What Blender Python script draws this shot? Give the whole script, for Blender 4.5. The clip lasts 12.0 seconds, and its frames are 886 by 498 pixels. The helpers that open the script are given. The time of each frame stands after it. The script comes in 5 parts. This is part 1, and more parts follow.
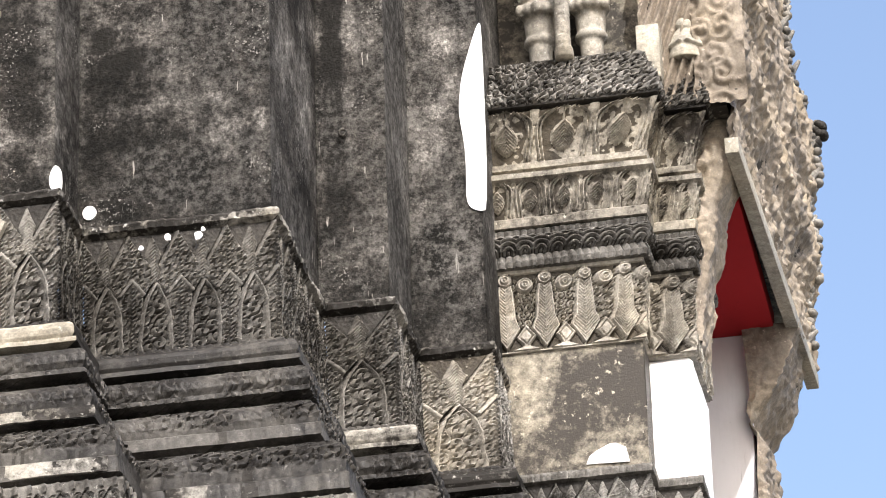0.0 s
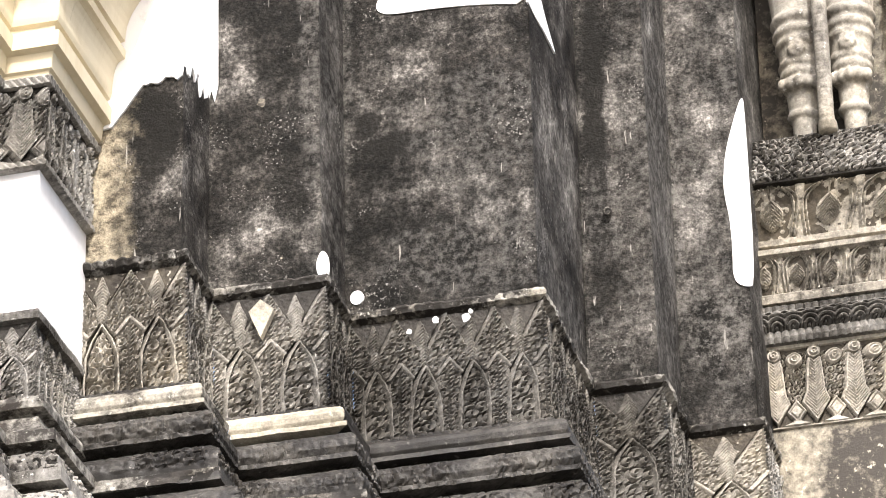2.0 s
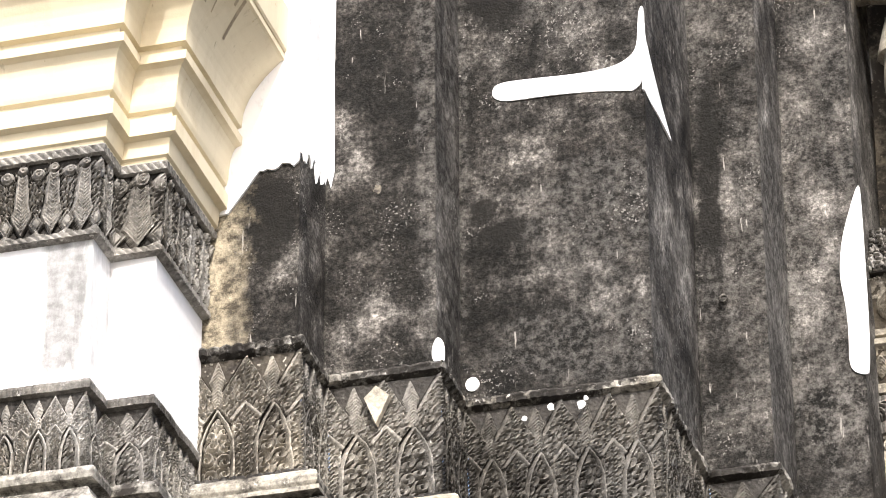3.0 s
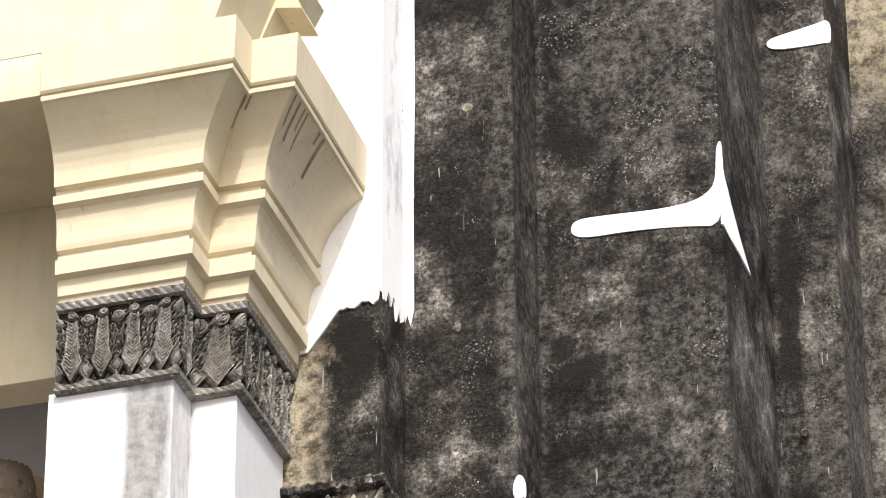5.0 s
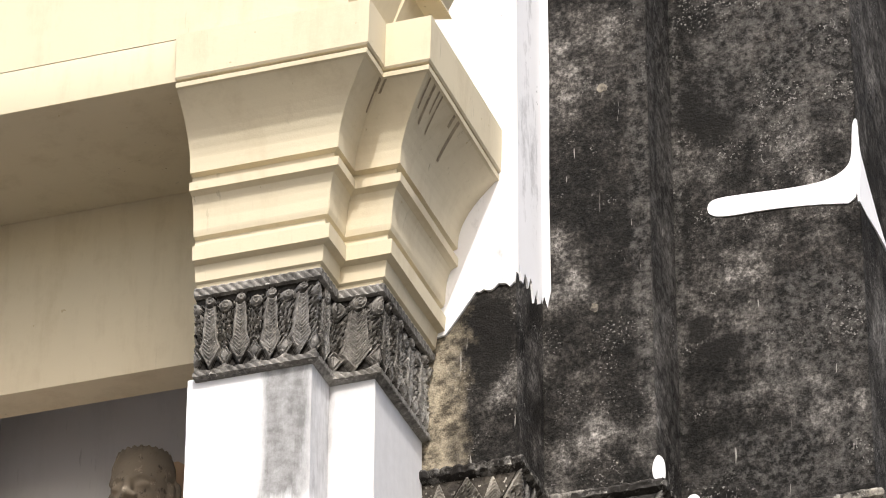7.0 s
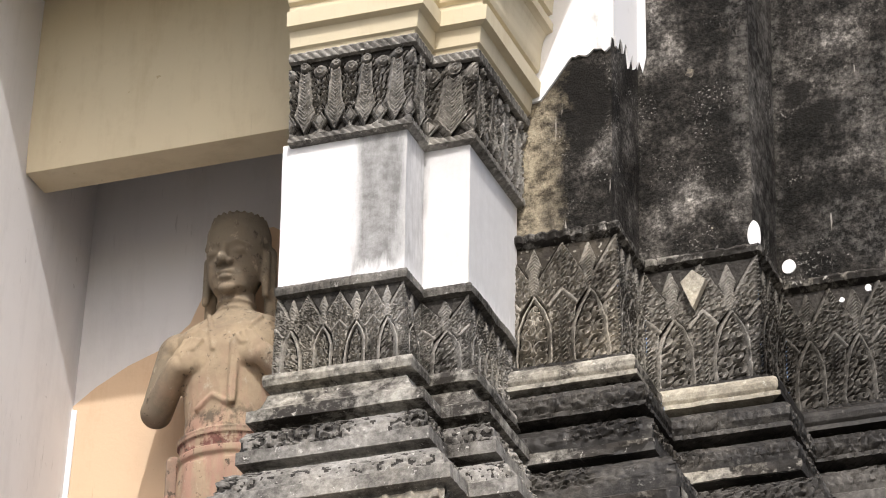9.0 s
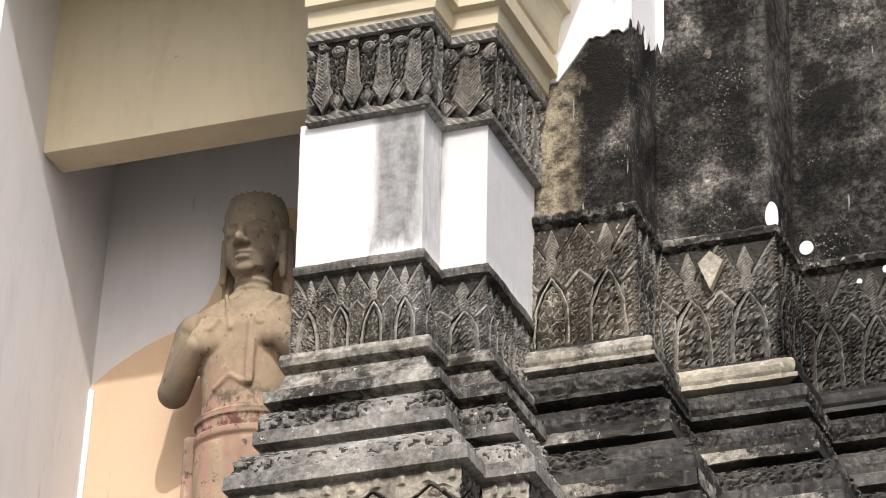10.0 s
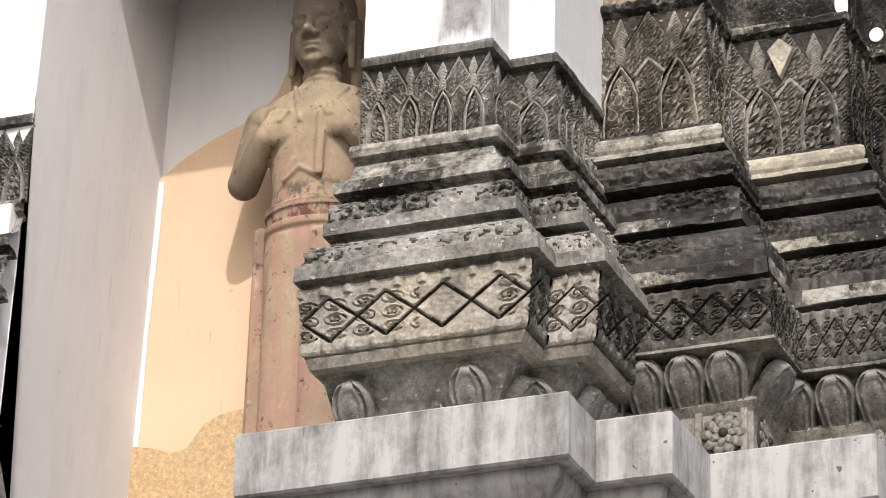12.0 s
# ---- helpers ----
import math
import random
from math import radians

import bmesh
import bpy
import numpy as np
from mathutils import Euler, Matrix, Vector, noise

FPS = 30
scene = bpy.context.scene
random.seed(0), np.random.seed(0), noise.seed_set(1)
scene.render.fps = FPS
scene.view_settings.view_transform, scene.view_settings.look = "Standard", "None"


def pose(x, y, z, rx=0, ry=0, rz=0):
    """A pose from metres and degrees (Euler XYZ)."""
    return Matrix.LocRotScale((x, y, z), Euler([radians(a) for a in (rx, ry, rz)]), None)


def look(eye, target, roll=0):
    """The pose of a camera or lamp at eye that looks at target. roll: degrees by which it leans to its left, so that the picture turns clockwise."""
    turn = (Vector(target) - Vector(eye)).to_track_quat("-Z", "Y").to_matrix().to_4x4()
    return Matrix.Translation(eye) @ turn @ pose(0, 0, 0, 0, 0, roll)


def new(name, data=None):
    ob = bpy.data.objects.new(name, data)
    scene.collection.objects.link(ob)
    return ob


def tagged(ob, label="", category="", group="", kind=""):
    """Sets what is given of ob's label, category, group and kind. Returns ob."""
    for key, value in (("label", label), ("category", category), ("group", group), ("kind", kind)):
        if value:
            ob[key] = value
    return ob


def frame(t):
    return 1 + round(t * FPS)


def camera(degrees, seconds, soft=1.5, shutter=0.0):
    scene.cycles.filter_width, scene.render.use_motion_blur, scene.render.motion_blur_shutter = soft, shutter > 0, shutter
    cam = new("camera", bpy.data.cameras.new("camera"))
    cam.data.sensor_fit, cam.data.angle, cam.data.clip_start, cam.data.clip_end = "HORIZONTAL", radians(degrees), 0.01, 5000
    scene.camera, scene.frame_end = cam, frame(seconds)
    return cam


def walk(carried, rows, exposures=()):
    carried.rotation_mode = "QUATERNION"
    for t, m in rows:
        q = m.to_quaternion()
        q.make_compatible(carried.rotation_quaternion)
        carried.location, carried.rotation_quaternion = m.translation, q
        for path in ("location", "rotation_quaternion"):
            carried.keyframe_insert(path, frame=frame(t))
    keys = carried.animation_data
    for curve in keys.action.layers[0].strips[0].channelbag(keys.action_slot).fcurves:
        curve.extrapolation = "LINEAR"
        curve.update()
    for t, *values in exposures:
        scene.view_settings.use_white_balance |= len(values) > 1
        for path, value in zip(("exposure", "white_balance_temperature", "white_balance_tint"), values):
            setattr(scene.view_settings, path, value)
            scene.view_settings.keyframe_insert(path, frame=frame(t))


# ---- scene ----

# ---- camera: a hand-held long lens that pans and tilts from one spot ----
EYE = (0.0, 0.0, 1.6)
cam = camera(11.935, 12.0, 1.0)
# seconds, yaw to the right of +Y, pitch, lean
PATH = [
    (0, -9.913, 26.868, 1.789),
    (0.5, -11.006, 26.912, 1.388),
    (1, -12.074, 27.279, 1.117),
    (1.5, -13.039, 27.329, 0.983),
    (2, -13.942, 28.040, 1.279),
    (2.5, -14.885, 28.707, 0.904),
    (3, -15.704, 29.232, 0.281),
    (3.5, -15.693, 29.995, 0.309),
    (3.7, -15.811, 30.275, 0.388),
    (5.3, -17.036, 31.397, 0.085),
    (5.5, -16.812, 31.605, -0.015),
    (6, -16.949, 31.654, 0.032),
    (6.5, -17.864, 31.399, -0.234),
    (7, -19.089, 30.848, -0.203),
    (7.2, -19.463, 30.444, -0.079),
    (8.8, -20.405, 27.903, -0.880),
    (9, -20.527, 27.668, -0.843),
    (9.5, -20.461, 27.634, -1.030),
    (10, -20.788, 27.401, -1.080),
    (10.5, -21.164, 26.896, -1.168),
    (11, -21.593, 26.180, -1.192),
    (11.5, -21.679, 25.247, -0.840),
    (12, -21.773, 24.547, -1.080),
]


def aim(yaw, pitch, lean):
    a, b = radians(yaw), radians(pitch)
    far = (EYE[0] + 15 * math.sin(a) * math.cos(b), EYE[1] + 15 * math.cos(a) * math.cos(b), EYE[2] + 15 * math.sin(b))
    return look(EYE, far, -lean)


# the clip's own exposure falls as bright limewash fills the picture
LIGHTNESS = [(0.0, 0.16), (1.0, 0.24), (2.0, 0.44), (3.0, 0.42), (3.7, 0.20), (5.3, -0.22), (7.2, -0.38), (8.8, -0.48), (10.5, -0.50), (12.0, -0.50)]
walk(cam, [(t, aim(a, b, c)) for t, a, b, c in PATH], LIGHTNESS)

# ---- world and sun ----
SUN_TO = Vector((0.27, -0.62, 0.67)).normalized()
world = bpy.data.worlds.new("world")
scene.world = world
world.use_nodes = True
wn = world.node_tree
sky = wn.nodes.new("ShaderNodeTexSky")
sky.sky_type = "NISHITA"
sky.sun_disc = False
sky.sun_elevation = math.asin(SUN_TO.z)
sky.sun_rotation = math.atan2(SUN_TO.x, SUN_TO.y)
sky.air_density, sky.dust_density, sky.ozone_density = 0.9, 4.0, 0.4
wn.nodes["Background"].inputs["Strength"].default_value = 0.30
wn.links.new(sky.outputs[0], wn.nodes["Background"].inputs["Color"])
sun_data = bpy.data.lights.new("sun", "SUN")
sun_data.energy, sun_data.angle, sun_data.color = 4.6, radians(0.53), (1.0, 0.97, 0.945)
sun = new("sun", sun_data)
sun.matrix_world = look(SUN_TO * 60, (0, 0, 0))


# ---- materials ----
class Nodes:
    """A thin wrapper that adds and links shader nodes."""

    def __init__(self, name):
        self.mat = bpy.data.materials.new(name)
        self.mat.use_nodes = True
        self.t = self.mat.node_tree
        self.bsdf = self.t.nodes["Principled BSDF"]
        self.co = self.t.nodes.new("ShaderNodeTexCoord").outputs["Object"]

    def put(self, sock, value):
        if isinstance(value, (int, float, tuple)):
            sock.default_value = value
        else:
            self.t.links.new(value, sock)

    def mapped(self, scale):
        n = self.t.nodes.new("ShaderNodeMapping")
        n.inputs["Scale"].default_value = scale
        self.t.links.new(self.co, n.inputs["Vector"])
        return n.outputs[0]

    def noise(self, scale, detail=6, rough=0.6, stretch=None, distort=0.0):
        n = self.t.nodes.new("ShaderNodeTexNoise")
        self.t.links.new(self.mapped(stretch) if stretch else self.co, n.inputs["Vector"])
        for k, v in (("Scale", scale), ("Detail", detail), ("Roughness", rough), ("Distortion", distort)):
            n.inputs[k].default_value = v
        return n.outputs["Fac"]

    def cells(self, scale, stretch=None):
        n = self.t.nodes.new("ShaderNodeTexVoronoi")
        self.t.links.new(self.mapped(stretch) if stretch else self.co, n.inputs["Vector"])
        n.inputs["Scale"].default_value = scale
        return n.outputs["Distance"]

    def ramp(self, fac, stops):
        n = self.t.nodes.new("ShaderNodeValToRGB")
        e = n.color_ramp.elements
        while len(e) < len(stops):
            e.new(0.5)
        for el, (p, c) in zip(e, stops):
            el.position = p
            el.color = (c, c, c, 1) if isinstance(c, (int, float)) else (*c, 1)
        self.t.links.new(fac, n.inputs[0])
        return n.outputs["Color"]

    def mix(self, fac, a, b, mode="MIX"):
        n = self.t.nodes.new("ShaderNodeMix")
        n.data_type, n.blend_type = "RGBA", mode
        for sock, v in zip((n.inputs[0], n.inputs[6], n.inputs[7]), (fac, a, b)):
            if isinstance(v, tuple) and len(v) == 3:
                v = (*v, 1)
            self.put(sock, v)
        return n.outputs[2]

    def math(self, op, a, b):
        n = self.t.nodes.new("ShaderNodeMath")
        n.operation = op
        self.put(n.inputs[0], a)
        self.put(n.inputs[1], b)
        return n.outputs[0]

    def height(self):
        s = self.t.nodes.new("ShaderNodeSeparateXYZ")
        self.t.links.new(self.co, s.inputs[0])
        return s.outputs[2]

    def axis(self, i):
        s = self.t.nodes.new("ShaderNodeSeparateXYZ")
        self.t.links.new(self.co, s.inputs[0])
        return s.outputs[i]

    def finish(self, colour, rough, bump=None, dist=0.004, strength=0.6):
        self.put(self.bsdf.inputs["Base Color"], colour if not isinstance(colour, tuple) else (*colour, 1))
        self.put(self.bsdf.inputs["Roughness"], rough)
        self.bsdf.inputs["Specular IOR Level"].default_value = 0.12
        if bump is not None:
            b = self.t.nodes.new("ShaderNodeBump")
            b.inputs["Strength"].default_value, b.inputs["Distance"].default_value = strength, dist
            self.t.links.new(bump, b.inputs["Height"])
            self.t.links.new(b.outputs[0], self.bsdf.inputs["Normal"])
        return self.mat


# blackest and palest fields on the walls: x, z, half width, half height
BLACK_FIELDS = ((-3.53, 9.46, 0.17, 0.075), (-3.62, 9.56, 0.08, 0.09), (-3.56, 10.55, 0.20, 0.28), (-2.92, 9.9, 0.06, 1.0), (-4.26, 9.30, 0.13, 0.30))
# the tall fields at x -2.76 and -2.55 lighten most of a face
PALE_FIELDS = ((-3.14, 9.50, 0.42, 0.40), (-3.22, 10.85, 0.5, 0.7), (-3.20, 8.95, 0.6, 0.22), (-2.76, 9.6, 0.14, 1.2), (-3.74, 10.2, 0.08, 1.8), (-2.55, 10.1, 0.24, 1.6), (-2.55, 9.1, 0.2, 0.4))


def black_plaster():
    """Old lime plaster overgrown with black mould, with grey rubbed clouds, streaks and pale specks."""
    n = Nodes("mould_blackened_plaster")
    cloud = n.noise(3.6, 10, 0.66)
    col = n.ramp(cloud, [(0.40, (0.0115, 0.0103, 0.009)), (0.48, (0.0235, 0.0215, 0.0191)), (0.55, (0.051, 0.0473, 0.0428)), (0.67, (0.145, 0.137, 0.126))])
    wide = n.ramp(n.noise(1.3, 3, 0.55), [(0.40, 0.65), (0.60, 1.3)])
    col = n.mix(0.85, col, wide, "MULTIPLY")
    # damp runs, strongest on the narrow returns
    streak = n.ramp(n.noise(3.0, 5, 0.6, stretch=(5, 5, 0.35)), [(0.40, 0.55), (0.62, 1.15)])
    col = n.mix(0.5, col, streak, "MULTIPLY")
    # crusts a few centimetres wide with crisp edges
    mid = n.ramp(n.noise(10, 9, 0.72), [(0.40, 0.45), (0.47, 0.85), (0.53, 1.15), (0.62, 2.0)])
    col = n.mix(0.9, col, mid, "MULTIPLY")
    grain = n.ramp(n.noise(62, 5, 0.75), [(0.38, 0.30), (0.50, 0.95), (0.64, 2.3)])
    col = n.mix(0.9, col, grain, "MULTIPLY")
    speck = n.ramp(n.noise(105, 2, 0.5), [(0.60, 0.0), (0.66, 1.0)])
    where = n.ramp(n.noise(4.2, 7, 0.72), [(0.53, 0.0), (0.60, 0.85)])
    col = n.mix(n.math("MULTIPLY", speck, where), col, (0.25, 0.24, 0.225))
    drip = n.ramp(n.noise(8.0, 3, 0.5, stretch=(7, 7, 0.8)), [(0.70, 0.0), (0.725, 1.0)])
    dwhere = n.ramp(n.noise(1.6, 2, 0.5), [(0.5, 0.0), (0.60, 0.7)])
    col = n.mix(n.math("MULTIPLY", drip, dwhere), col, (0.40, 0.38, 0.35))

    def spot(cx, cz, rx, rz):
        dx = n.math("DIVIDE", n.math("SUBTRACT", n.axis(0), cx), rx)
        dz = n.math("DIVIDE", n.math("SUBTRACT", n.height(), cz), rz)
        d = n.math("SQRT", n.math("ADD", n.math("MULTIPLY", dx, dx), n.math("MULTIPLY", dz, dz)), 0.0)
        return n.ramp(n.math("ADD", d, n.math("MULTIPLY", n.math("SUBTRACT", n.noise(7, 8, 0.72), 0.5), 1.6)), [(0.60, 1.0), (0.85, 0.0)])

    for cx, cz, rx, rz in BLACK_FIELDS:
        col = n.mix(n.math("MULTIPLY", spot(cx, cz, rx, rz), 0.9), col, (0.011, 0.010, 0.009))
    for cx, cz, rx, rz in PALE_FIELDS:
        paler = n.math("MULTIPLY", spot(cx, cz, rx, rz), n.ramp(n.noise(24, 8, 0.8), [(0.46, 0.0), (0.62, 0.42)]))
        col = n.mix(paler, col, (0.20, 0.192, 0.178))
    # bare beige plaster where the mould has come off: beside the porch pillar, and high up by the side porch
    fray = n.math("MULTIPLY", n.noise(9, 7, 0.72), 0.30)
    low = n.ramp(n.math("ADD", n.math("ADD", n.axis(0), fray), 4.53), [(0.24, 0.9), (0.36, 0.0)])
    high = n.math("MULTIPLY", n.math("GREATER_THAN", n.axis(0), -2.705), n.ramp(n.math("SUBTRACT", n.math("ADD", n.height(), n.math("MULTIPLY", fray, 2.0)), 11.2), [(0.25, 0.0), (0.7, 0.75)]))
    beige = n.mix(n.ramp(n.noise(20, 7, 0.75), [(0.40, 0.0), (0.58, 1.0)]), (0.10, 0.085, 0.062), (0.46, 0.40, 0.29))
    col = n.mix(n.math("MAXIMUM", low, high), col, beige)
    rough = n.ramp(cloud, [(0.3, 0.62), (0.7, 0.88)])
    return n.finish(col, rough, n.math("ADD", n.noise(90, 6, 0.7), n.math("MULTIPLY", n.noise(14, 8, 0.7), 2.5)), 0.006, 0.85)


def carved_stucco(name, pale, dark, cover, warm=(0.5, 0.42, 0.29), sharp=0.12):
    """Cast stucco: pale lime body, greyed and blackened in soft clouds. cover: how much of it is black."""
    n = Nodes(name)
    big = n.noise(2.4, 8, 0.62, distort=0.3)
    body = n.mix(n.ramp(n.noise(1.9, 4, 0.55), [(0.44, 0.0), (0.68, 0.8)]), pale, warm)
    body = n.mix(0.7, body, n.ramp(n.noise(60, 6, 0.75), [(0.32, 0.45), (0.70, 1.3)]), "MULTIPLY")
    crust = n.noise(26, 8, 0.74)
    fac = n.ramp(n.math("ADD", n.math("MULTIPLY", big, 0.6), n.math("MULTIPLY", crust, 0.4)), [(0.385 + cover * 0.42 - sharp, 1.0), (0.385 + cover * 0.42 + sharp, 0.0)])
    col = n.mix(fac, body, dark)
    spots = n.ramp(n.noise(34, 5, 0.7), [(0.62, 0.0), (0.68, 0.8)])
    col = n.mix(spots, col, tuple(min(0.62, c * 1.35 + 0.03) for c in pale))
    n.finish(col, n.ramp(big, [(0.3, 0.42), (0.7, 0.75)]), n.noise(85, 6, 0.72), 0.004, 0.75)
    n.bsdf.inputs["Specular IOR Level"].default_value = 0.15
    return n.mat


def limewash(name, colour, stain, low, high, bump=0.35, streaks=0.5):
    n = Nodes(name)
    s1 = n.noise(2.2, 8, 0.68, stretch=(3.2, 3.2, 0.55), distort=0.2)
    s2 = n.noise(14, 6, 0.7)
    m = n.math("ADD", n.math("MULTIPLY", s1, 0.75), n.math("MULTIPLY", s2, 0.25))
    fac = n.ramp(m, [(low, 0.0), (high, streaks)])
    tint = n.mix(0.35, colour, n.ramp(n.noise(1.1, 4, 0.6), [(0.3, 0.82), (0.7, 1.08)]), "MULTIPLY")
    col = n.mix(fac, tint, stain)
    pin = n.ramp(n.noise(24, 2, 0.5), [(0.76, 0.0), (0.775, 0.75)])
    col = n.mix(pin, col, stain)
    drip = n.ramp(n.noise(6, 6, 0.65, stretch=(6, 6, 0.55)), [(0.62, 0.0), (0.70, 0.55)])
    col = n.mix(n.math("MULTIPLY", drip, n.ramp(n.noise(1.8, 3, 0.5), [(0.48, 0.0), (0.62, 1.0)])), col, tuple(c * 0.35 for c in stain))
    return n.finish(col, 0.82, n.noise(60, 6, 0.7), 0.003, bump)


BLACK = black_plaster()
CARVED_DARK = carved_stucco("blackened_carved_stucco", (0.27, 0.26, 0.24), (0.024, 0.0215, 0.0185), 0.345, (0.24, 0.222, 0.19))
CARVED_MID = carved_stucco("grey_carved_stucco", (0.44, 0.425, 0.395), (0.032, 0.029, 0.0255), 0.30, (0.40, 0.37, 0.31))
SOOTED = carved_stucco("soot_black_moulding_stucco", (0.12, 0.113, 0.103), (0.016, 0.0143, 0.0125), 0.385, (0.14, 0.128, 0.108), 0.09)
SOOTED.node_tree.nodes["Principled BSDF"].inputs["Specular IOR Level"].default_value = 0.38
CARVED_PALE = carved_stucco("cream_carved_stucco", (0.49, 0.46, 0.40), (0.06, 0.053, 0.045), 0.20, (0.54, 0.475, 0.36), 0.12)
# black crust; as carving ground it also paints shade into the hollows
CRUST_SHADE = carved_stucco("black_crust_and_hollow_shade", (0.075, 0.07, 0.063), (0.014, 0.0125, 0.011), 0.36, (0.08, 0.072, 0.062))
# grey-brown for sunk faces of pale carving: grime and painted recess shade
BROWN_HOLLOW_SHADE = carved_stucco("grey_brown_hollow_shade", (0.10, 0.088, 0.07), (0.026, 0.022, 0.018), 0.30, (0.22, 0.18, 0.12))
MOULD_STONE = carved_stucco("weathered_moulding_stucco", (0.38, 0.365, 0.335), (0.020, 0.018, 0.0158), 0.385, (0.42, 0.385, 0.31), 0.06)
GABLE = carved_stucco("pinkish_crusted_stucco", (0.40, 0.345, 0.28), (0.10, 0.083, 0.065), 0.20, (0.46, 0.38, 0.27), 0.14)
SIDE_STUCCO = carved_stucco("stained_cream_stucco", (0.46, 0.425, 0.36), (0.040, 0.035, 0.030), 0.265, (0.52, 0.46, 0.34), 0.08)
MOULD_PALE = carved_stucco("grey_beige_moulding_stucco", (0.42, 0.405, 0.365), (0.035, 0.031, 0.027), 0.27, (0.43, 0.395, 0.32), 0.06)
BEIGE_STAINED = carved_stucco("stained_beige_plaster", (0.44, 0.40, 0.32), (0.055, 0.049, 0.042), 0.42, (0.50, 0.44, 0.33), 0.08)
MOULD_CREAM = carved_stucco("cream_moulding_stucco", (0.48, 0.45, 0.375), (0.08, 0.07, 0.06), 0.14, (0.52, 0.465, 0.35))
WHITE = limewash("white_limewash", (0.84, 0.84, 0.85), (0.25, 0.25, 0.25), 0.55, 0.68, 0.3, 0.75)


def worn_limewash():
    """White limewash rubbed grey over part of the front and in runs on the return."""
    n = Nodes("worn_white_limewash")
    fine = n.noise(18, 8, 0.75)
    runs = n.noise(5, 7, 0.68, stretch=(4, 4, 0.6), distort=0.3)
    edge = n.math("ADD", n.axis(0), n.math("MULTIPLY", runs, 0.10))
    field = n.math("MULTIPLY", n.ramp(n.math("ADD", edge, 4.95), [(0.115, 0.0), (0.16, 1.0)]), n.ramp(n.math("ADD", edge, 4.95), [(0.28, 1.0), (0.34, 0.28)]))
    foot = n.ramp(n.math("SUBTRACT", n.math("ADD", n.height(), n.math("MULTIPLY", runs, 0.25)), 8.35), [(0.12, 0.15), (0.17, 1.0)])
    fac = n.math("MULTIPLY", n.math("MULTIPLY", field, foot), n.ramp(n.math("ADD", n.math("MULTIPLY", fine, 0.6), n.math("MULTIPLY", runs, 0.4)), [(0.42, 1.0), (0.64, 0.62)]))
    col = n.mix(fac, (0.72, 0.72, 0.73), (0.19, 0.19, 0.186))
    return n.finish(col, 0.8, n.noise(60, 6, 0.7), 0.003, 0.35)


WORN_WHITE = worn_limewash()
FRESH_WHITE = limewash("fresh_white_filler", (0.92, 0.92, 0.93), (0.80, 0.80, 0.80), 0.5, 0.8, 0.15, 0.3)
CREAM = limewash("cream_limewash", (0.62, 0.55, 0.40), (0.42, 0.345, 0.22), 0.50, 0.72, 0.25, 0.55)
OCHRE = limewash("orange_ochre_limewash", (0.66, 0.495, 0.345), (0.50, 0.34, 0.21), 0.52, 0.72, 0.4, 0.6)
RED = limewash("dark_red_paint", (0.36, 0.018, 0.022), (0.25, 0.012, 0.016), 0.5, 0.8, 0.15, 0.4)
GREY_WASH = limewash("stained_white_limewash", (0.43, 0.425, 0.42), (0.05, 0.048, 0.045), 0.44, 0.65, 0.4, 0.85)
GROUND = carved_stucco("worn_paving_stone", (0.15, 0.138, 0.12), (0.08, 0.072, 0.064), 0.2, (0.17, 0.15, 0.12))
JAMB = limewash("smooth_off_white_limewash", (0.70, 0.69, 0.70), (0.52, 0.51, 0.52), 0.50, 0.72, 0.2, 0.5)


# ---- mesh helpers ----
def link_mesh(name, me, material, parent=None, label="", sharp=38):
    me.materials.append(material)
    me.polygons.foreach_set("use_smooth", [True] * len(me.polygons))
    me.set_sharp_from_angle(angle=radians(sharp))
    ob = new(name, me)
    if parent:
        ob.parent = parent
    if label:
        ob["label"] = label
    return ob


def grid_mesh(name, pts, material, parent=None, label="", sharp=38, hollow=None, ground=None):
    """One sheet of quads from an array (rows, columns, 3)."""
    r, c = pts.shape[:2]
    i = np.arange(r * c).reshape(r, c)
    quads = np.stack([i[:-1, :-1], i[:-1, 1:], i[1:, 1:], i[1:, :-1]], -1).reshape(-1, 4)
    me = bpy.data.meshes.new(name)
    me.vertices.add(r * c)
    me.vertices.foreach_set("co", pts.reshape(-1).astype(np.float32))
    me.loops.add(quads.size)
    me.loops.foreach_set("vertex_index", quads.reshape(-1).astype(np.int32))
    me.polygons.add(len(quads))
    me.polygons.foreach_set("loop_start", np.arange(0, quads.size, 4, dtype=np.int32))
    me.update(calc_edges=True)
    me.validate()
    ob = link_mesh(name, me, material, parent, label, sharp)
    # hollow faces take the second material, chosen by depth of relief
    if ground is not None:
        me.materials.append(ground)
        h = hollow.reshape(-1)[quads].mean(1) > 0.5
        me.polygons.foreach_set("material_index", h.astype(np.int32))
    return ob


def part(name, bm, material, parent=None, label="", sharp=38):
    me = bpy.data.meshes.new(name)
    bmesh.ops.recalc_face_normals(bm, faces=bm.faces)
    bm.to_mesh(me)
    bm.free()
    return link_mesh(name, me, material, parent, label, sharp)


def thing(name, label, category, at=(0, 0, 0), group="", kind=""):
    ob = new(name)
    ob.location = at
    ob.empty_display_size = 0.2
    return tagged(ob, label, category, group, kind)


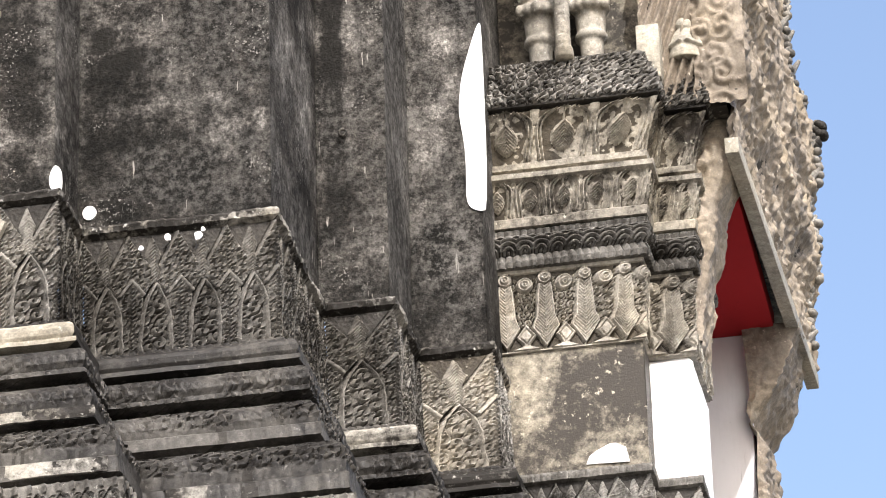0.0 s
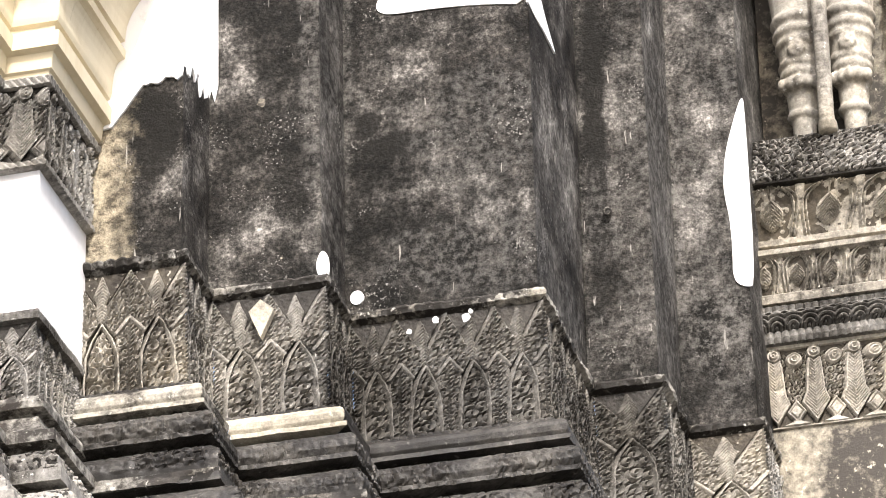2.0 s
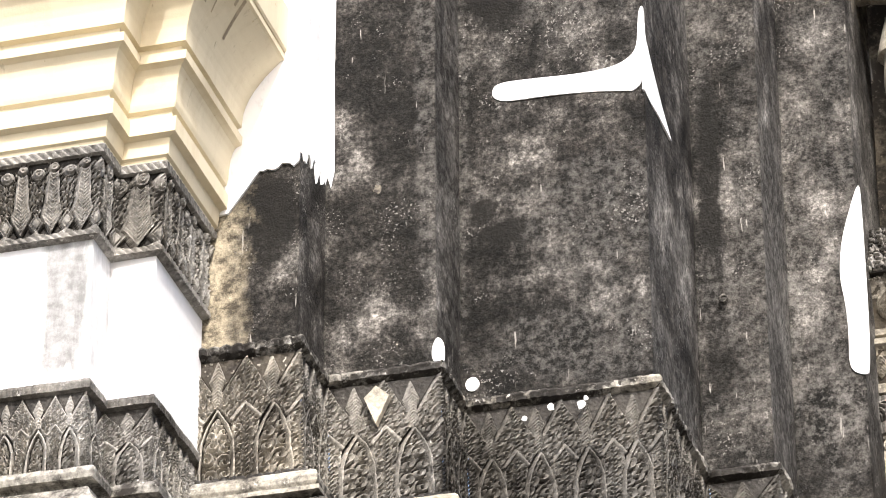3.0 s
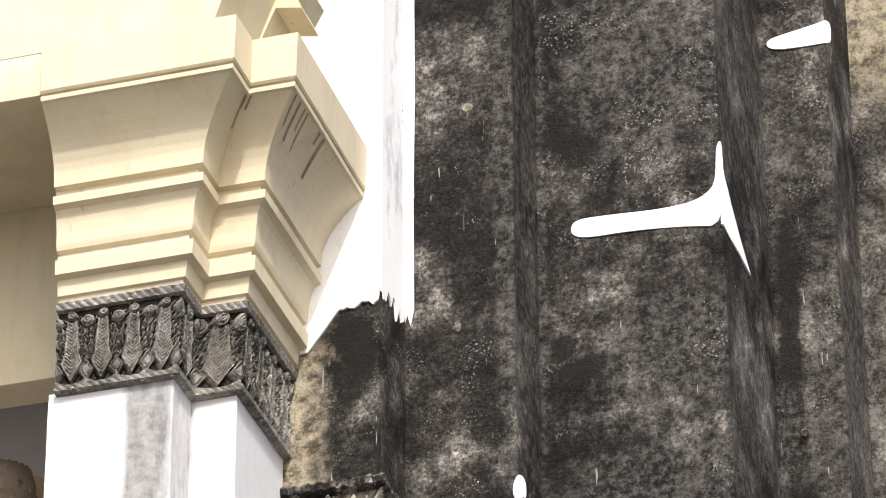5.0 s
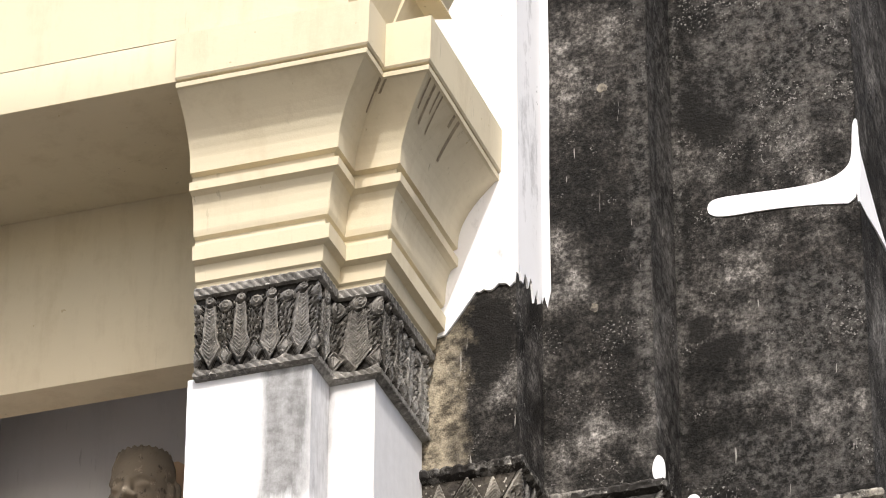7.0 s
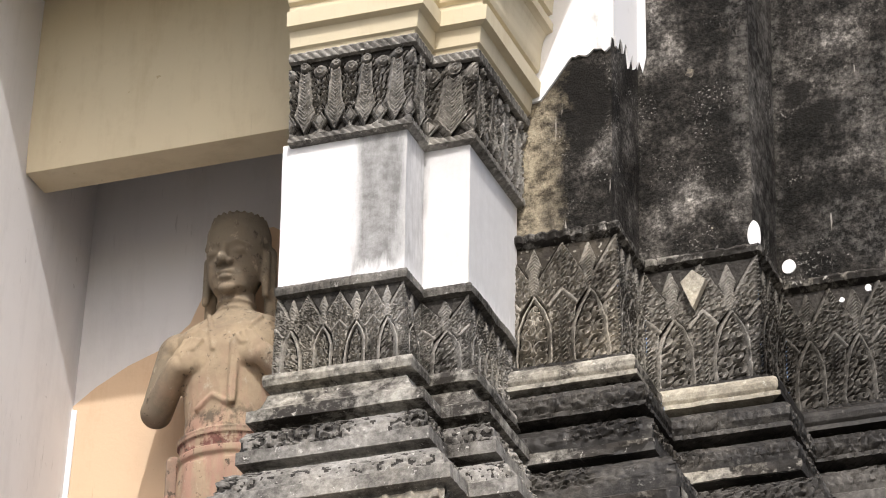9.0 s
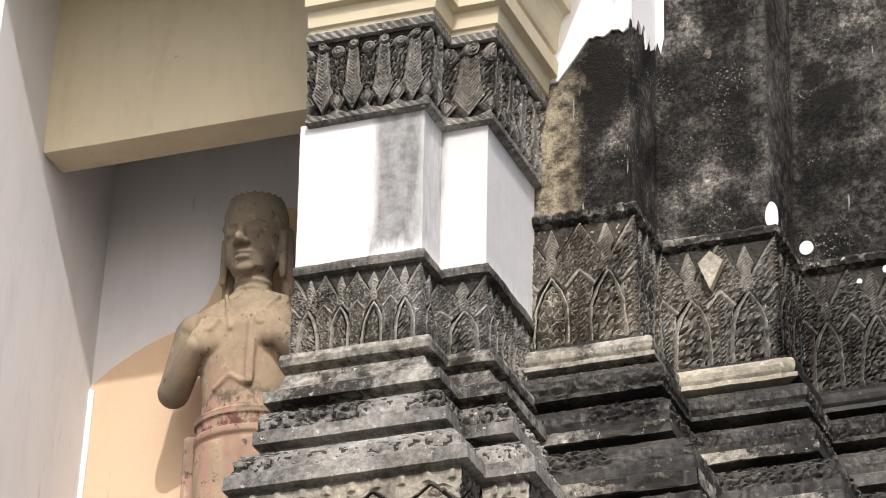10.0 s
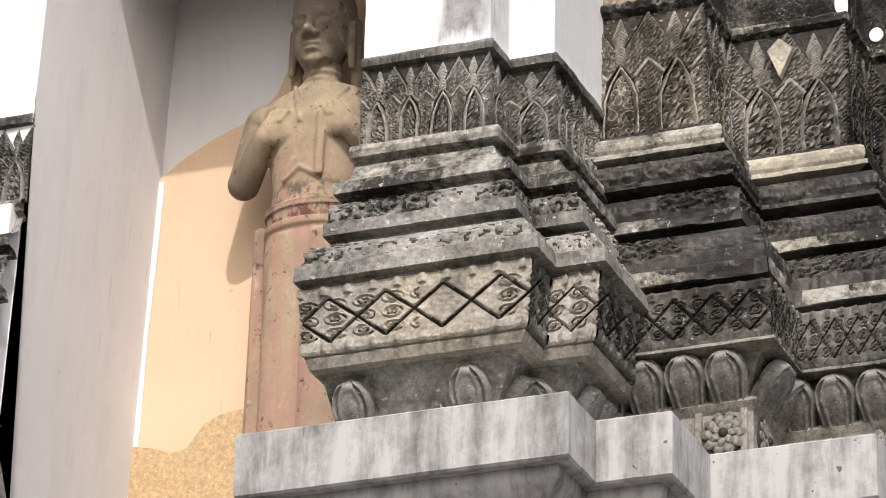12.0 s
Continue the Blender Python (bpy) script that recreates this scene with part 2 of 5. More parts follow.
def box(bm, lo, hi, bevel=0.006):
    m = Matrix.Translation([(a + b) / 2 for a, b in zip(lo, hi)]) @ Matrix.Diagonal([b - a for a, b in zip(lo, hi)] + [1])
    vs = bmesh.ops.create_cube(bm, size=1, matrix=m)["verts"]
    if bevel:
        es = list({e for v in vs for e in v.link_edges})
        bmesh.ops.bevel(bm, geom=es, offset=bevel, segments=2, affect="EDGES", profile=0.6)


def slab(outline, thick, place):
    """A flat plate with a free outline (x, z), extruded by thick, placed by a matrix (front faces -Y)."""
    bm = bmesh.new()
    f = bm.faces.new([bm.verts.new(place @ Vector((x, 0, z))) for x, z in outline])
    back = bmesh.ops.extrude_face_region(bm, geom=[f])["geom"]
    shift = place.to_3x3() @ Vector((0, -thick, 0))
    for v in back:
        if isinstance(v, bmesh.types.BMVert):
            v.co += shift
    return bm


def value_noise(x, y, seed=0):
    """Smooth lattice noise from 0 to 1 on arrays."""
    xi, yi = np.floor(x).astype(int), np.floor(y).astype(int)
    fx, fy = x - xi, y - yi
    fx, fy = fx * fx * (3 - 2 * fx), fy * fy * (3 - 2 * fy)

    def h(a, b):
        v = np.sin(a * 127.1 + b * 311.7 + seed * 74.7) * 43758.5453
        return v - np.floor(v)

    return (h(xi, yi) * (1 - fx) + h(xi + 1, yi) * fx) * (1 - fy) + (h(xi, yi + 1) * (1 - fx) + h(xi + 1, yi + 1) * fx) * fy


def ease(a, b, x):
    t = np.clip((x - a) / (b - a), 0, 1)
    return t * t * (3 - 2 * t)


# ---- carved patterns: depth in metres over (u along the face, t up the course from 0 to 1) ----
def scroll(u, v, cu, cv, pitch, size, turn):
    du, dv = u - cu, v - cv
    r = np.hypot(du, dv) + 1e-6
    wave = np.cos(2 * np.pi * r / pitch - turn * np.arctan2(dv, du))
    return np.where(r < size, 0.5 + 0.5 * wave, 0) * ease(size, size * 0.7, r)


def filigree(u, v, cell, pitch, seed=0):
    """Dense curling foliage from 0 to 1: uneven cells, each filled by one spiral and parted by a groove."""
    iu, iv = np.floor(u / cell), np.floor(v / cell)

    def h(a, b, k):
        x = np.sin(a * 91.7 + b * 257.3 + k * 41.9 + seed * 63.1) * 24634.6345
        return x - np.floor(x)

    shape = np.broadcast(u, v).shape
    near, nxt = np.full(shape, 9.0), np.full(shape, 9.0)
    du, dv, turn = np.zeros(shape), np.zeros(shape), np.zeros(shape)
    for i in (-1, 0, 1):
        for j in (-1, 0, 1):
            a, b = iu + i, iv + j
            x = u / cell - (a + 0.2 + 0.6 * h(a, b, 1))
            y = v / cell - (b + 0.2 + 0.6 * h(a, b, 2))
            d = np.hypot(x, y)
            first = d < near
            nxt = np.where(first, near, np.minimum(nxt, d))
            du, dv = np.where(first, x, du), np.where(first, y, dv)
            turn = np.where(first, np.where(h(a, b, 3) > 0.5, 1.0, -1.0), turn)
            near = np.where(first, d, near)
    spiral = 0.5 + 0.5 * np.cos(2 * np.pi * near * cell / pitch - turn * np.arctan2(dv, du))
    return spiral * ease(0.0, 0.10, nxt - near) ** 0.5


def leaf_panel(u, length, z, z0, z1, cell=0.18, depth=0.022, seed=0):
    """Tall pointed leaves in low relief, ogee arches with a ribbon edge between their stems, small spears over the
    arches, all engraved with curling foliage; the ground between the points stays plain."""
    n = max(1, round(length / cell))
    w = length / n
    h = z1 - z0
    uw = u + 0.010 * (value_noise(u * 9, z * 9, seed + 31) - 0.5)
    t = np.clip((z - z0) / h + 0.02 * (value_noise(u * 6, z * 3, seed + 33) - 0.5), 0, 1)
    k = np.floor(uw / w)
    x = (uw / w - k - 0.5) * w
    e = w / 2 - np.abs(x)
    fil = filigree(u, z, cell * 0.26, cell * 0.105, seed)
    small = filigree(u, z, cell * 0.17, cell * 0.075, seed + 3)
    out = np.zeros(np.broadcast(u, z).shape)
    spear = np.interp(t, [0, 0.30, 0.45, 0.60, 0.68, 0.98, 1.0], [0.24, 0.20, 0.24, 0.49, 0.46, 0.04, 0.02]) * w
    a = spear - e
    rib = 0.5 + 0.5 * np.cos((z - 1.1 * e) * 2 * np.pi / (cell * 0.085))
    scale = np.where(e < 0.05 * w, rib, small)
    out = np.where(a > 0, depth * (0.10 + 0.10 * ease(0, 0.004, a) + 0.85 * scale * ease(0.004, 0.009, a) + 0.55 * ease(0.008, 0.004, a)), out)
    crook = np.abs(t - 0.60 + 0.5 * e / w)
    out = np.where((a > 0) & (crook < 0.035), depth * (0.25 + 0.75 * ease(0.035, 0.012, crook)), out)
    arch = np.interp(t, [0, 0.05, 0.30, 0.44, 0.54, 0.58], [0.33, 0.34, 0.31, 0.20, 0.06, 0.0]) * w - np.abs(x)
    inside = (arch > 0) & (t < 0.58)
    band = ease(0.0, 0.003, arch) * ease(0.013, 0.010, arch)
    line = ease(-0.006, -0.002, arch) * ease(0.002, -0.001, arch) + ease(0.011, 0.014, arch) * ease(0.021, 0.017, arch)
    out = np.where(inside, depth * 1.1 * fil * ease(0.012, 0.018, arch) + depth * 1.0 * band, out)
    out = np.where(t < 0.57, out - depth * 0.75 * line, out)
    bud = np.interp(t, [0.57, 0.66, 0.74, 0.82, 0.99], [0.02, 0.12, 0.08, 0.15, 0.0]) * w - np.abs(x)
    out = np.where((bud > 0) & (t > 0.57), depth * (0.35 + 0.55 * ease(0, 0.008, bud) * (0.7 + 0.3 * np.cos((z + np.abs(x)) * 2 * np.pi / 0.013))), out)
    rim = ease(-0.006, -0.001, a) * ease(0.002, -0.001, a)
    out = np.where((t > 0.45), out - depth * 0.55 * rim * (bud < 0), out)
    worn = ease(0.24, 0.42, value_noise(u * 7 + seed * 3.7, z * 7 + seed, seed))
    fine = value_noise(u * 110, z * 110, seed + 5) - 0.5
    return out * (0.72 + 0.28 * worn) + fine * 0.0030


def hanging(u, length, z, z0, z1, cell=0.125, depth=0.022, seed=0):
    """Hanging foliage: ribbed tongues that end in a point, scrolled stems between them, diamonds below and scroll heads on top."""
    n = max(1, round(length / cell))
    w = length / n
    h = z1 - z0
    t = np.clip((z - z0) / h, 0, 1)
    x = ((u / w) % 1 - 0.5) * w
    e = w / 2 - np.abs(x)
    fil = filigree(u, z, 0.034, 0.0145, seed)
    out = np.full(np.broadcast(u, z).shape, -0.35) * depth
    out = out + np.where((t > 0.30) & (t < 0.92), depth * 1.05 * fil, 0)
    tongue = np.interp(t, [0.0, 0.03, 0.28, 0.42, 0.75, 0.9], [0.0, 0.02, 0.36, 0.25, 0.20, 0.14]) * w - np.abs(x)
    rib = 0.5 + 0.5 * np.cos((z - 1.2 * np.abs(x)) * 2 * np.pi / 0.0145)
    edge = ease(0, 0.003, tongue) * ease(0.010, 0.007, tongue)
    groove = ease(-0.007, -0.003, tongue) * ease(0.001, -0.002, tongue)
    out = np.where(tongue > 0, depth * (0.35 + 0.35 * edge + 0.40 * rib * ease(0.008, 0.012, tongue)), out - depth * 0.6 * groove)
    dia = 1 - (e / (w * 0.26) + np.abs(t - 0.17) / 0.16)
    out = np.where(dia > 0, depth * (0.30 + 0.45 * ease(0, 0.15, dia) - 0.5 * ease(0.25, 0.33, dia) * ease(0.48, 0.40, dia)), out)
    foot = 1 - (e / (w * 0.40) + t / 0.07)
    out = np.where(foot > 0, depth * 0.5, out)
    for r, rad in ((np.hypot(x, z - (z0 + 0.92 * h)), 0.17 * w), (np.hypot(e, z - (z0 + 0.84 * h)), 0.22 * w)):
        ball_top = np.sqrt(np.clip(1 - (r / rad) ** 2, 0, 1))
        out = np.where(r < rad, depth * (0.30 + 0.75 * ball_top + 0.22 * np.cos(r * 2 * np.pi / 0.013)), np.where(r < rad + 0.005, -0.5 * depth, out))
    worn = ease(0.2, 0.36, value_noise(u * 9 + seed * 2.1, z * 9, seed))
    return out * (0.6 + 0.4 * worn) + (value_noise(u * 95, z * 95, seed + 5) - 0.5) * 0.003


def frieze(u, length, q, height, period=0.13, depth=0.016, seed=0):
    """A running scroll of curled leaves, worn smooth in places; q runs from 0 to 1 across the course."""
    v = q * height
    uw = u + 0.016 * (value_noise(u * 13, v * 13, seed + 7) - 0.5)
    big = filigree(uw, v + 0.3, period * 0.50, 0.030, seed)
    small = filigree(uw, v, period * 0.24, 0.017, seed + 5)
    body = 0.62 * big + 0.38 * small
    worn = ease(0.22, 0.45, value_noise(u * 6 + seed, v * 6 + seed * 2.3, seed))
    fine = value_noise(u * 80, v * 80, seed + 3) - 0.5
    return (body - 0.5) * depth * ease(0, 0.12, q) * ease(1, 0.88, q) * (0.3 + 0.7 * worn) + fine * 0.004


def lattice(u, length, q, height, period, depth=0.012, seed=0, bare=None):
    """Crossing grooves that leave diamonds, filled with small curls; rows of studs along both edges."""
    n = max(1, round(length / period))
    p = length / n
    t = np.clip((q - 0.14) / 0.72, 0, 1)
    a = np.abs((u / p + t) % 1.0 - 0.5)
    b = np.abs((u / p - t) % 1.0 - 0.5)
    near = np.minimum(a, b) * p
    gw = 0.006 if p > 0.1 else 0.005
    groove = -depth * ease(gw, gw * 0.6, near)
    cu, cv = (u / p * 2 + 0.25) % 1 - 0.5, (t * 3) % 1 - 0.5
    rr = np.hypot(cu, cv)
    curl = np.cos(2 * np.pi * rr / 0.23 - np.arctan2(cv, cu))
    fill = np.where(rr < 0.44, curl, 0) * depth * 0.42 * ease(gw, gw + 0.005, near)
    if bare is not None:
        fill = fill * bare(u, length)
    mid = (groove + fill) * ease(0.10, 0.15, q) * ease(0.90, 0.85, q)
    stud = np.maximum(0, np.cos(u * 2 * np.pi / 0.05)) ** 2 * depth * 0.9
    edge = np.where((q < 0.11) | (q > 0.89), stud, 0)
    return mid + edge + (value_noise(u * 80, q * height * 80, seed) - 0.5) * 0.003


def chips(u, q, seed=0, size=0.006):
    return (value_noise(u * 11, q * 3 + seed, seed) - 0.5) * size + (value_noise(u * 45, q * 6 + seed, seed + 1) - 0.5) * size * 0.6


def sweep(name, path, profile, material, parent, label="", relief=None, du=0.006, dv=0.005, sharp=38, ground=None, sunk=-0.001):
    """A course that runs round the stepped plan: path points (x, y, dx, dy), where d is the way a unit of projection
    pushes the point; profile points (projection, z). relief(u, length, q, z, seg) adds to the projection."""
    prof = np.array(profile, float)
    steps = np.concatenate([[0], np.cumsum(np.hypot(*np.diff(prof, axis=0).T))])
    q = np.unique(np.concatenate([steps, np.linspace(0, steps[-1], max(2, int(steps[-1] / dv)))]))
    kk, zz = np.interp(q, steps, prof[:, 0]), np.interp(q, steps, prof[:, 1])
    qn = q / steps[-1]
    cols, low = [], []
    for s, (a, b) in enumerate(zip(path[:-1], path[1:])):
        a, b = np.array(a, float), np.array(b, float)
        length = float(np.hypot(*(b - a)[:2]))
        m = max(2, int(length / du) + 1)
        w = np.linspace(0, 1, m)
        base = a[None] + (b - a)[None] * w[:, None]
        u = (w * length)[:, None]
        k = np.broadcast_to(kk[None], (m, len(q))).copy()
        r = np.zeros_like(k)
        if relief is not None:
            r = r + relief(u, length, qn[None], zz[None], s)
            k += r
        pts = np.empty((m, len(q), 3))
        pts[..., 0] = base[:, 0:1] + base[:, 2:3] * k
        pts[..., 1] = base[:, 1:2] + base[:, 3:4] * k
        pts[..., 2] = zz[None]
        cols.append(pts)
        # sunk faces take the ground material, mostly a dark colour painting shade into hollows
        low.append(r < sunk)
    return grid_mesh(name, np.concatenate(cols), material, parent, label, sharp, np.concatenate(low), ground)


# ---- the plan ----
# the stepped corner of the tower, at its ledge
TOWER = [(-4.75, 12.79, 0, -1), (-4.127, 12.79, 1, -1), (-4.127, 13.11, 1, -1), (-3.697, 13.11, 1, -1), (-3.697, 13.44, 1, -1),
         (-2.966, 13.44, 1, -1), (-2.966, 14.27, 1, -1), (-2.690, 14.27, 1, -1), (-2.690, 14.75, 1, -1), (-2.394, 14.75, 1, -1),
         (-2.394, 15.5, 1, 0)]
# the porch pillar; capital: cut straight on the side of the opening
PILLAR = [(-5.15, 12.75, -0.4, 0), (-5.15, 12.12, -0.4, -1), (-4.680, 12.12, 1, -1), (-4.680, 12.295, 1, -1), (-4.507, 12.295, 1, -1), (-4.507, 12.80, 1, 0)]
CAPITAL = [(-5.115, 12.60, 0, 0), (-5.115, 12.12, 0, -1), *PILLAR[2:]]
BAND = [(-5.12, 12.60, 0, 0), (-5.12, 12.12, 0, -1), *PILLAR[2:]]
PORCH_MID = -5.765


def mirrored(path):
    return [(2 * PORCH_MID - 0.05 - x, y, -dx if x > -5.1 else 0, dy) for x, y, dx, dy in path]


def turned(path):
    """The same plan on the tower's other side, mirrored in the diagonal."""
    return [(10.45 - y, 10.60 - x, -dy, -dx) for x, y, dx, dy in path]


# ---- ground and the closed body of the tower ----
bm = bmesh.new()
bmesh.ops.create_grid(bm, x_segments=40, y_segments=40, size=1500)
tagged(part("ground", bm, GROUND), "pale stone paved temple ground around the tower", "ground", kind="structure")

tower = thing("temple_tower", "stepped temple tower of black-moulded plaster with carved stucco bands", "temple tower", (-3.5, 14, 0))
tower.matrix_world = Matrix.Translation((0, 0, 0))


def uneven(u, length, q, z, s):
    return (value_noise(u * 2.3 + s * 7, z * 1.7, s) - 0.5) * 0.006 + (value_noise(u * 12 + s, z * 9, s + 4) - 0.5) * 0.003


sweep("wall", TOWER, [(-0.022, 8.70), (-0.022, 14.0), (-1.2, 14.0)], BLACK, tower, "black-moulded plaster wall with grey clouds", uneven, 0.03, 0.03)
WALL_K = [(-0.03, 8.762), (0.004, 8.759), (0.012, 8.748), (0.010, 8.726), (-0.006, 8.718), (-0.03, 8.705)]
for f in range(10):
    sweep("ledge", TOWER[f:f + 2], WALL_K, MOULD_STONE, tower, "thin chipped ledge over the carved band",
          lambda u, l, q, z, s: chips(u, q, f, 0.012) + (0.014 if f == 0 else 0.005) * (np.abs(np.sin(u * np.pi / 0.045)) - 0.4), 0.004, 0.004, ground=CRUST_SHADE, sunk=-0.0015)
LEAF_MATS = (CARVED_PALE, CARVED_MID, CARVED_MID, CARVED_DARK, CARVED_DARK, CARVED_DARK, CARVED_DARK, CARVED_DARK, CARVED_PALE, CARVED_MID)
ROLL_MATS = (MOULD_PALE, MOULD_STONE, MOULD_CREAM, SOOTED, SOOTED, SOOTED, MOULD_PALE, MOULD_STONE, MOULD_STONE, MOULD_STONE)
for f in range(10):
    face = TOWER[f:f + 2]
    # dark ground between the leaves: recess shade put into the colour
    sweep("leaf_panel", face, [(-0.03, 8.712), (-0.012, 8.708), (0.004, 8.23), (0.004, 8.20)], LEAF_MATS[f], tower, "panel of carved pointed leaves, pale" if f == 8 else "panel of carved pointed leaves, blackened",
          lambda u, l, q, z, s: leaf_panel(u, l, z, 8.225, 8.706, 0.20, 0.021, f), 0.003, 0.003, ground=BROWN_HOLLOW_SHADE if f in (0, 8) else CRUST_SHADE, sunk=0.0012 if f in (0, 8) else 0.0028 if f < 3 else 0.0045)
    sweep("roll_moulding", face, [(0.0, 8.194), (0.046, 8.192), (0.072, 8.184), (0.089, 8.169), (0.097, 8.150), (0.095, 8.130), (0.085, 8.114), (0.104, 8.108), (0.105, 8.090), (0.05, 8.082), (0.03, 8.06)], ROLL_MATS[f], tower,
          "plain cream roll moulding" if ROLL_MATS[f] is MOULD_CREAM else "plain roll moulding stained black", lambda u, l, q, z, s: chips(u, q, f, 0.007), 0.014, 0.006)
sweep("beaded_moulding", TOWER, [(-0.02, 8.222), (0.018, 8.218), (0.030, 8.205), (0.030, 8.188), (0.0, 8.18)], SOOTED, tower, "row of stucco beads",
      lambda u, l, q, z, s: 0.010 * np.abs(np.sin(u * np.pi / 0.032)) + chips(u, q, s, 0.01), 0.006, 0.005)
# scroll hollows below the sunk depth are coloured dark, as painted shade
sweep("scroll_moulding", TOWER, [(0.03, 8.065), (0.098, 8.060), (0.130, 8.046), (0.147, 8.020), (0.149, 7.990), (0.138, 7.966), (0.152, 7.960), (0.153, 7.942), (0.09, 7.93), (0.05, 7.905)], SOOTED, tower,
      "blackened moulding with worn foliage", lambda u, l, q, z, s: frieze(u, l, q, 0.2, 0.12, 0.014, s) * 0.8, ground=CRUST_SHADE, sunk=-0.002)
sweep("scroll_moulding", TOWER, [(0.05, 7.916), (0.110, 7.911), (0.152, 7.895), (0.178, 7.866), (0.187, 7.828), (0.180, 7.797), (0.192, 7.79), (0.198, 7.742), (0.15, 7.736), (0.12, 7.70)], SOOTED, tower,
      "sloping moulding carved with running scrolls", lambda u, l, q, z, s: frieze(u, l, np.clip(q / 0.55, 0, 1), 0.14, 0.13, 0.022, s + 11) + chips(u, q, s, 0.006), ground=CRUST_SHADE, sunk=-0.0035)
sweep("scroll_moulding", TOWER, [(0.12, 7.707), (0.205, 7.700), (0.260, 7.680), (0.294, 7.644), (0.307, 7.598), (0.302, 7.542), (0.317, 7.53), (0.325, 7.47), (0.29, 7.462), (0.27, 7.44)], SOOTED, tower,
      "broad sloping moulding carved with running scrolls", lambda u, l, q, z, s: frieze(u, l, np.clip(q / 0.6, 0, 1), 0.2, 0.16, 0.024, s + 23) + chips(u, q, s, 0.008), ground=CRUST_SHADE, sunk=-0.0035)
# groove shade of the diamonds is in the ground colour
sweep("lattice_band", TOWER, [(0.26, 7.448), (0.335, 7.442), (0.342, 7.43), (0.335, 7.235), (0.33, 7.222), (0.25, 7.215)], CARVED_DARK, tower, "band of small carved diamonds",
      lambda u, l, q, z, s: lattice(u, l, np.clip((7.43 - z) / 0.195, 0, 1), 0.195, 0.085, 0.011, s), 0.004, 0.004, ground=CRUST_SHADE, sunk=-0.0025)
sweep("lotus_base", TOWER, [(0.20, 7.228), (0.35, 7.225), (0.355, 7.212), (0.28, 7.205), (0.25, 7.15), (0.215, 7.08), (0.20, 7.05), (0.15, 7.04)], CARVED_MID, tower, "hollow moulding under the lotus petals",
      lambda u, l, q, z, s: chips(u, q, s, 0.006), 0.015, 0.008)
sweep("dado", TOWER, [(0.15, 7.06), (0.252, 7.055), (0.262, 7.04), (0.250, 7.022), (0.24, 7.01), (0.24, 6.80)], CARVED_MID, tower, "low dado with edging studs",
      lambda u, l, q, z, s: chips(u, q, s, 0.006), 0.02, 0.01)

# pale worn edges on the lips of the mouldings
for f, a, b, k0, z0, z1 in ((0, 0.30, 1.0, 0.199, 7.788, 7.745), (2, 0.0, 1.0, 0.199, 7.788, 7.745), (0, 0.25, 0.95, 0.326, 7.528, 7.474), (2, 0.05, 0.9, 0.326, 7.528, 7.474),
                        (4, 0.1, 0.3, 0.326, 7.528, 7.474), (1, 0.0, 0.6, 0.326, 7.528, 7.474)):
    p, r = np.array(TOWER[f]), np.array(TOWER[f + 1])
    cut = [tuple(p + (r - p) * w) for w in (a, b)]
    sweep("worn_edge", cut, [(k0 - 0.03, z0 + 0.004), (k0 + 0.003, z0), (k0 + 0.004, z1), (k0 - 0.03, z1 - 0.002)], MOULD_PALE, tower, "pale worn edge of the moulding", lambda u, l, q, z, s: chips(u, q, f + 3, 0.012), 0.007, 0.006, ground=MOULD_STONE, sunk=-0.0006)

# pedestal
PED = [(-5.42, 12.6, -1, 0), (-5.42, 11.765, -1, -1), (-4.258, 11.765, 1, -1), (-4.258, 12.03, 1, -1), (-3.998, 12.03, 1, -1), (-3.998, 12.43, 1, -1),
       (-3.43, 12.43, 1, -1), (-3.43, 12.90, 1, -1), (-2.43, 12.90, 1, -1), (-2.43, 13.93, 1, -1), (-1.96, 13.93, 1, -1), (-1.96, 14.60, 1, -1),
       (-1.56, 14.60, 1, -1), (-1.56, 14.86, 1, -1), (-1.295, 14.86, 1, -1), (-1.295, 16.02, 1, 1), (-2.3, 16.02, 0, 1)]
pedestal = sweep("pedestal", PED, [(-1.2, 6.826), (-0.01, 6.826), (0.0, 6.818), (0.0, 6.606), (-0.008, 6.598), (-0.05, 6.598), (-0.055, 6.56), (-0.10, 6.50), (-0.16, 6.47), (-0.16, 5.6), (0.1, 5.5), (0.1, 4.6), (0.4, 4.5), (0.4, 2.0), (0.8, 1.9), (0.8, 0.0)],
                 GREY_WASH, None, "", lambda u, l, q, z, s: chips(u, q * 4, s, 0.004), 0.04, 0.04)
tagged(pedestal, "stepped whitewashed tower pedestal with grey and black stains", "pedestal", kind="structure")

# ---- porch pillars ----
def bare_mid(u, length):
    return np.where((u / length > 0.52) & (u / length < 0.86), 0.12, 1.0)


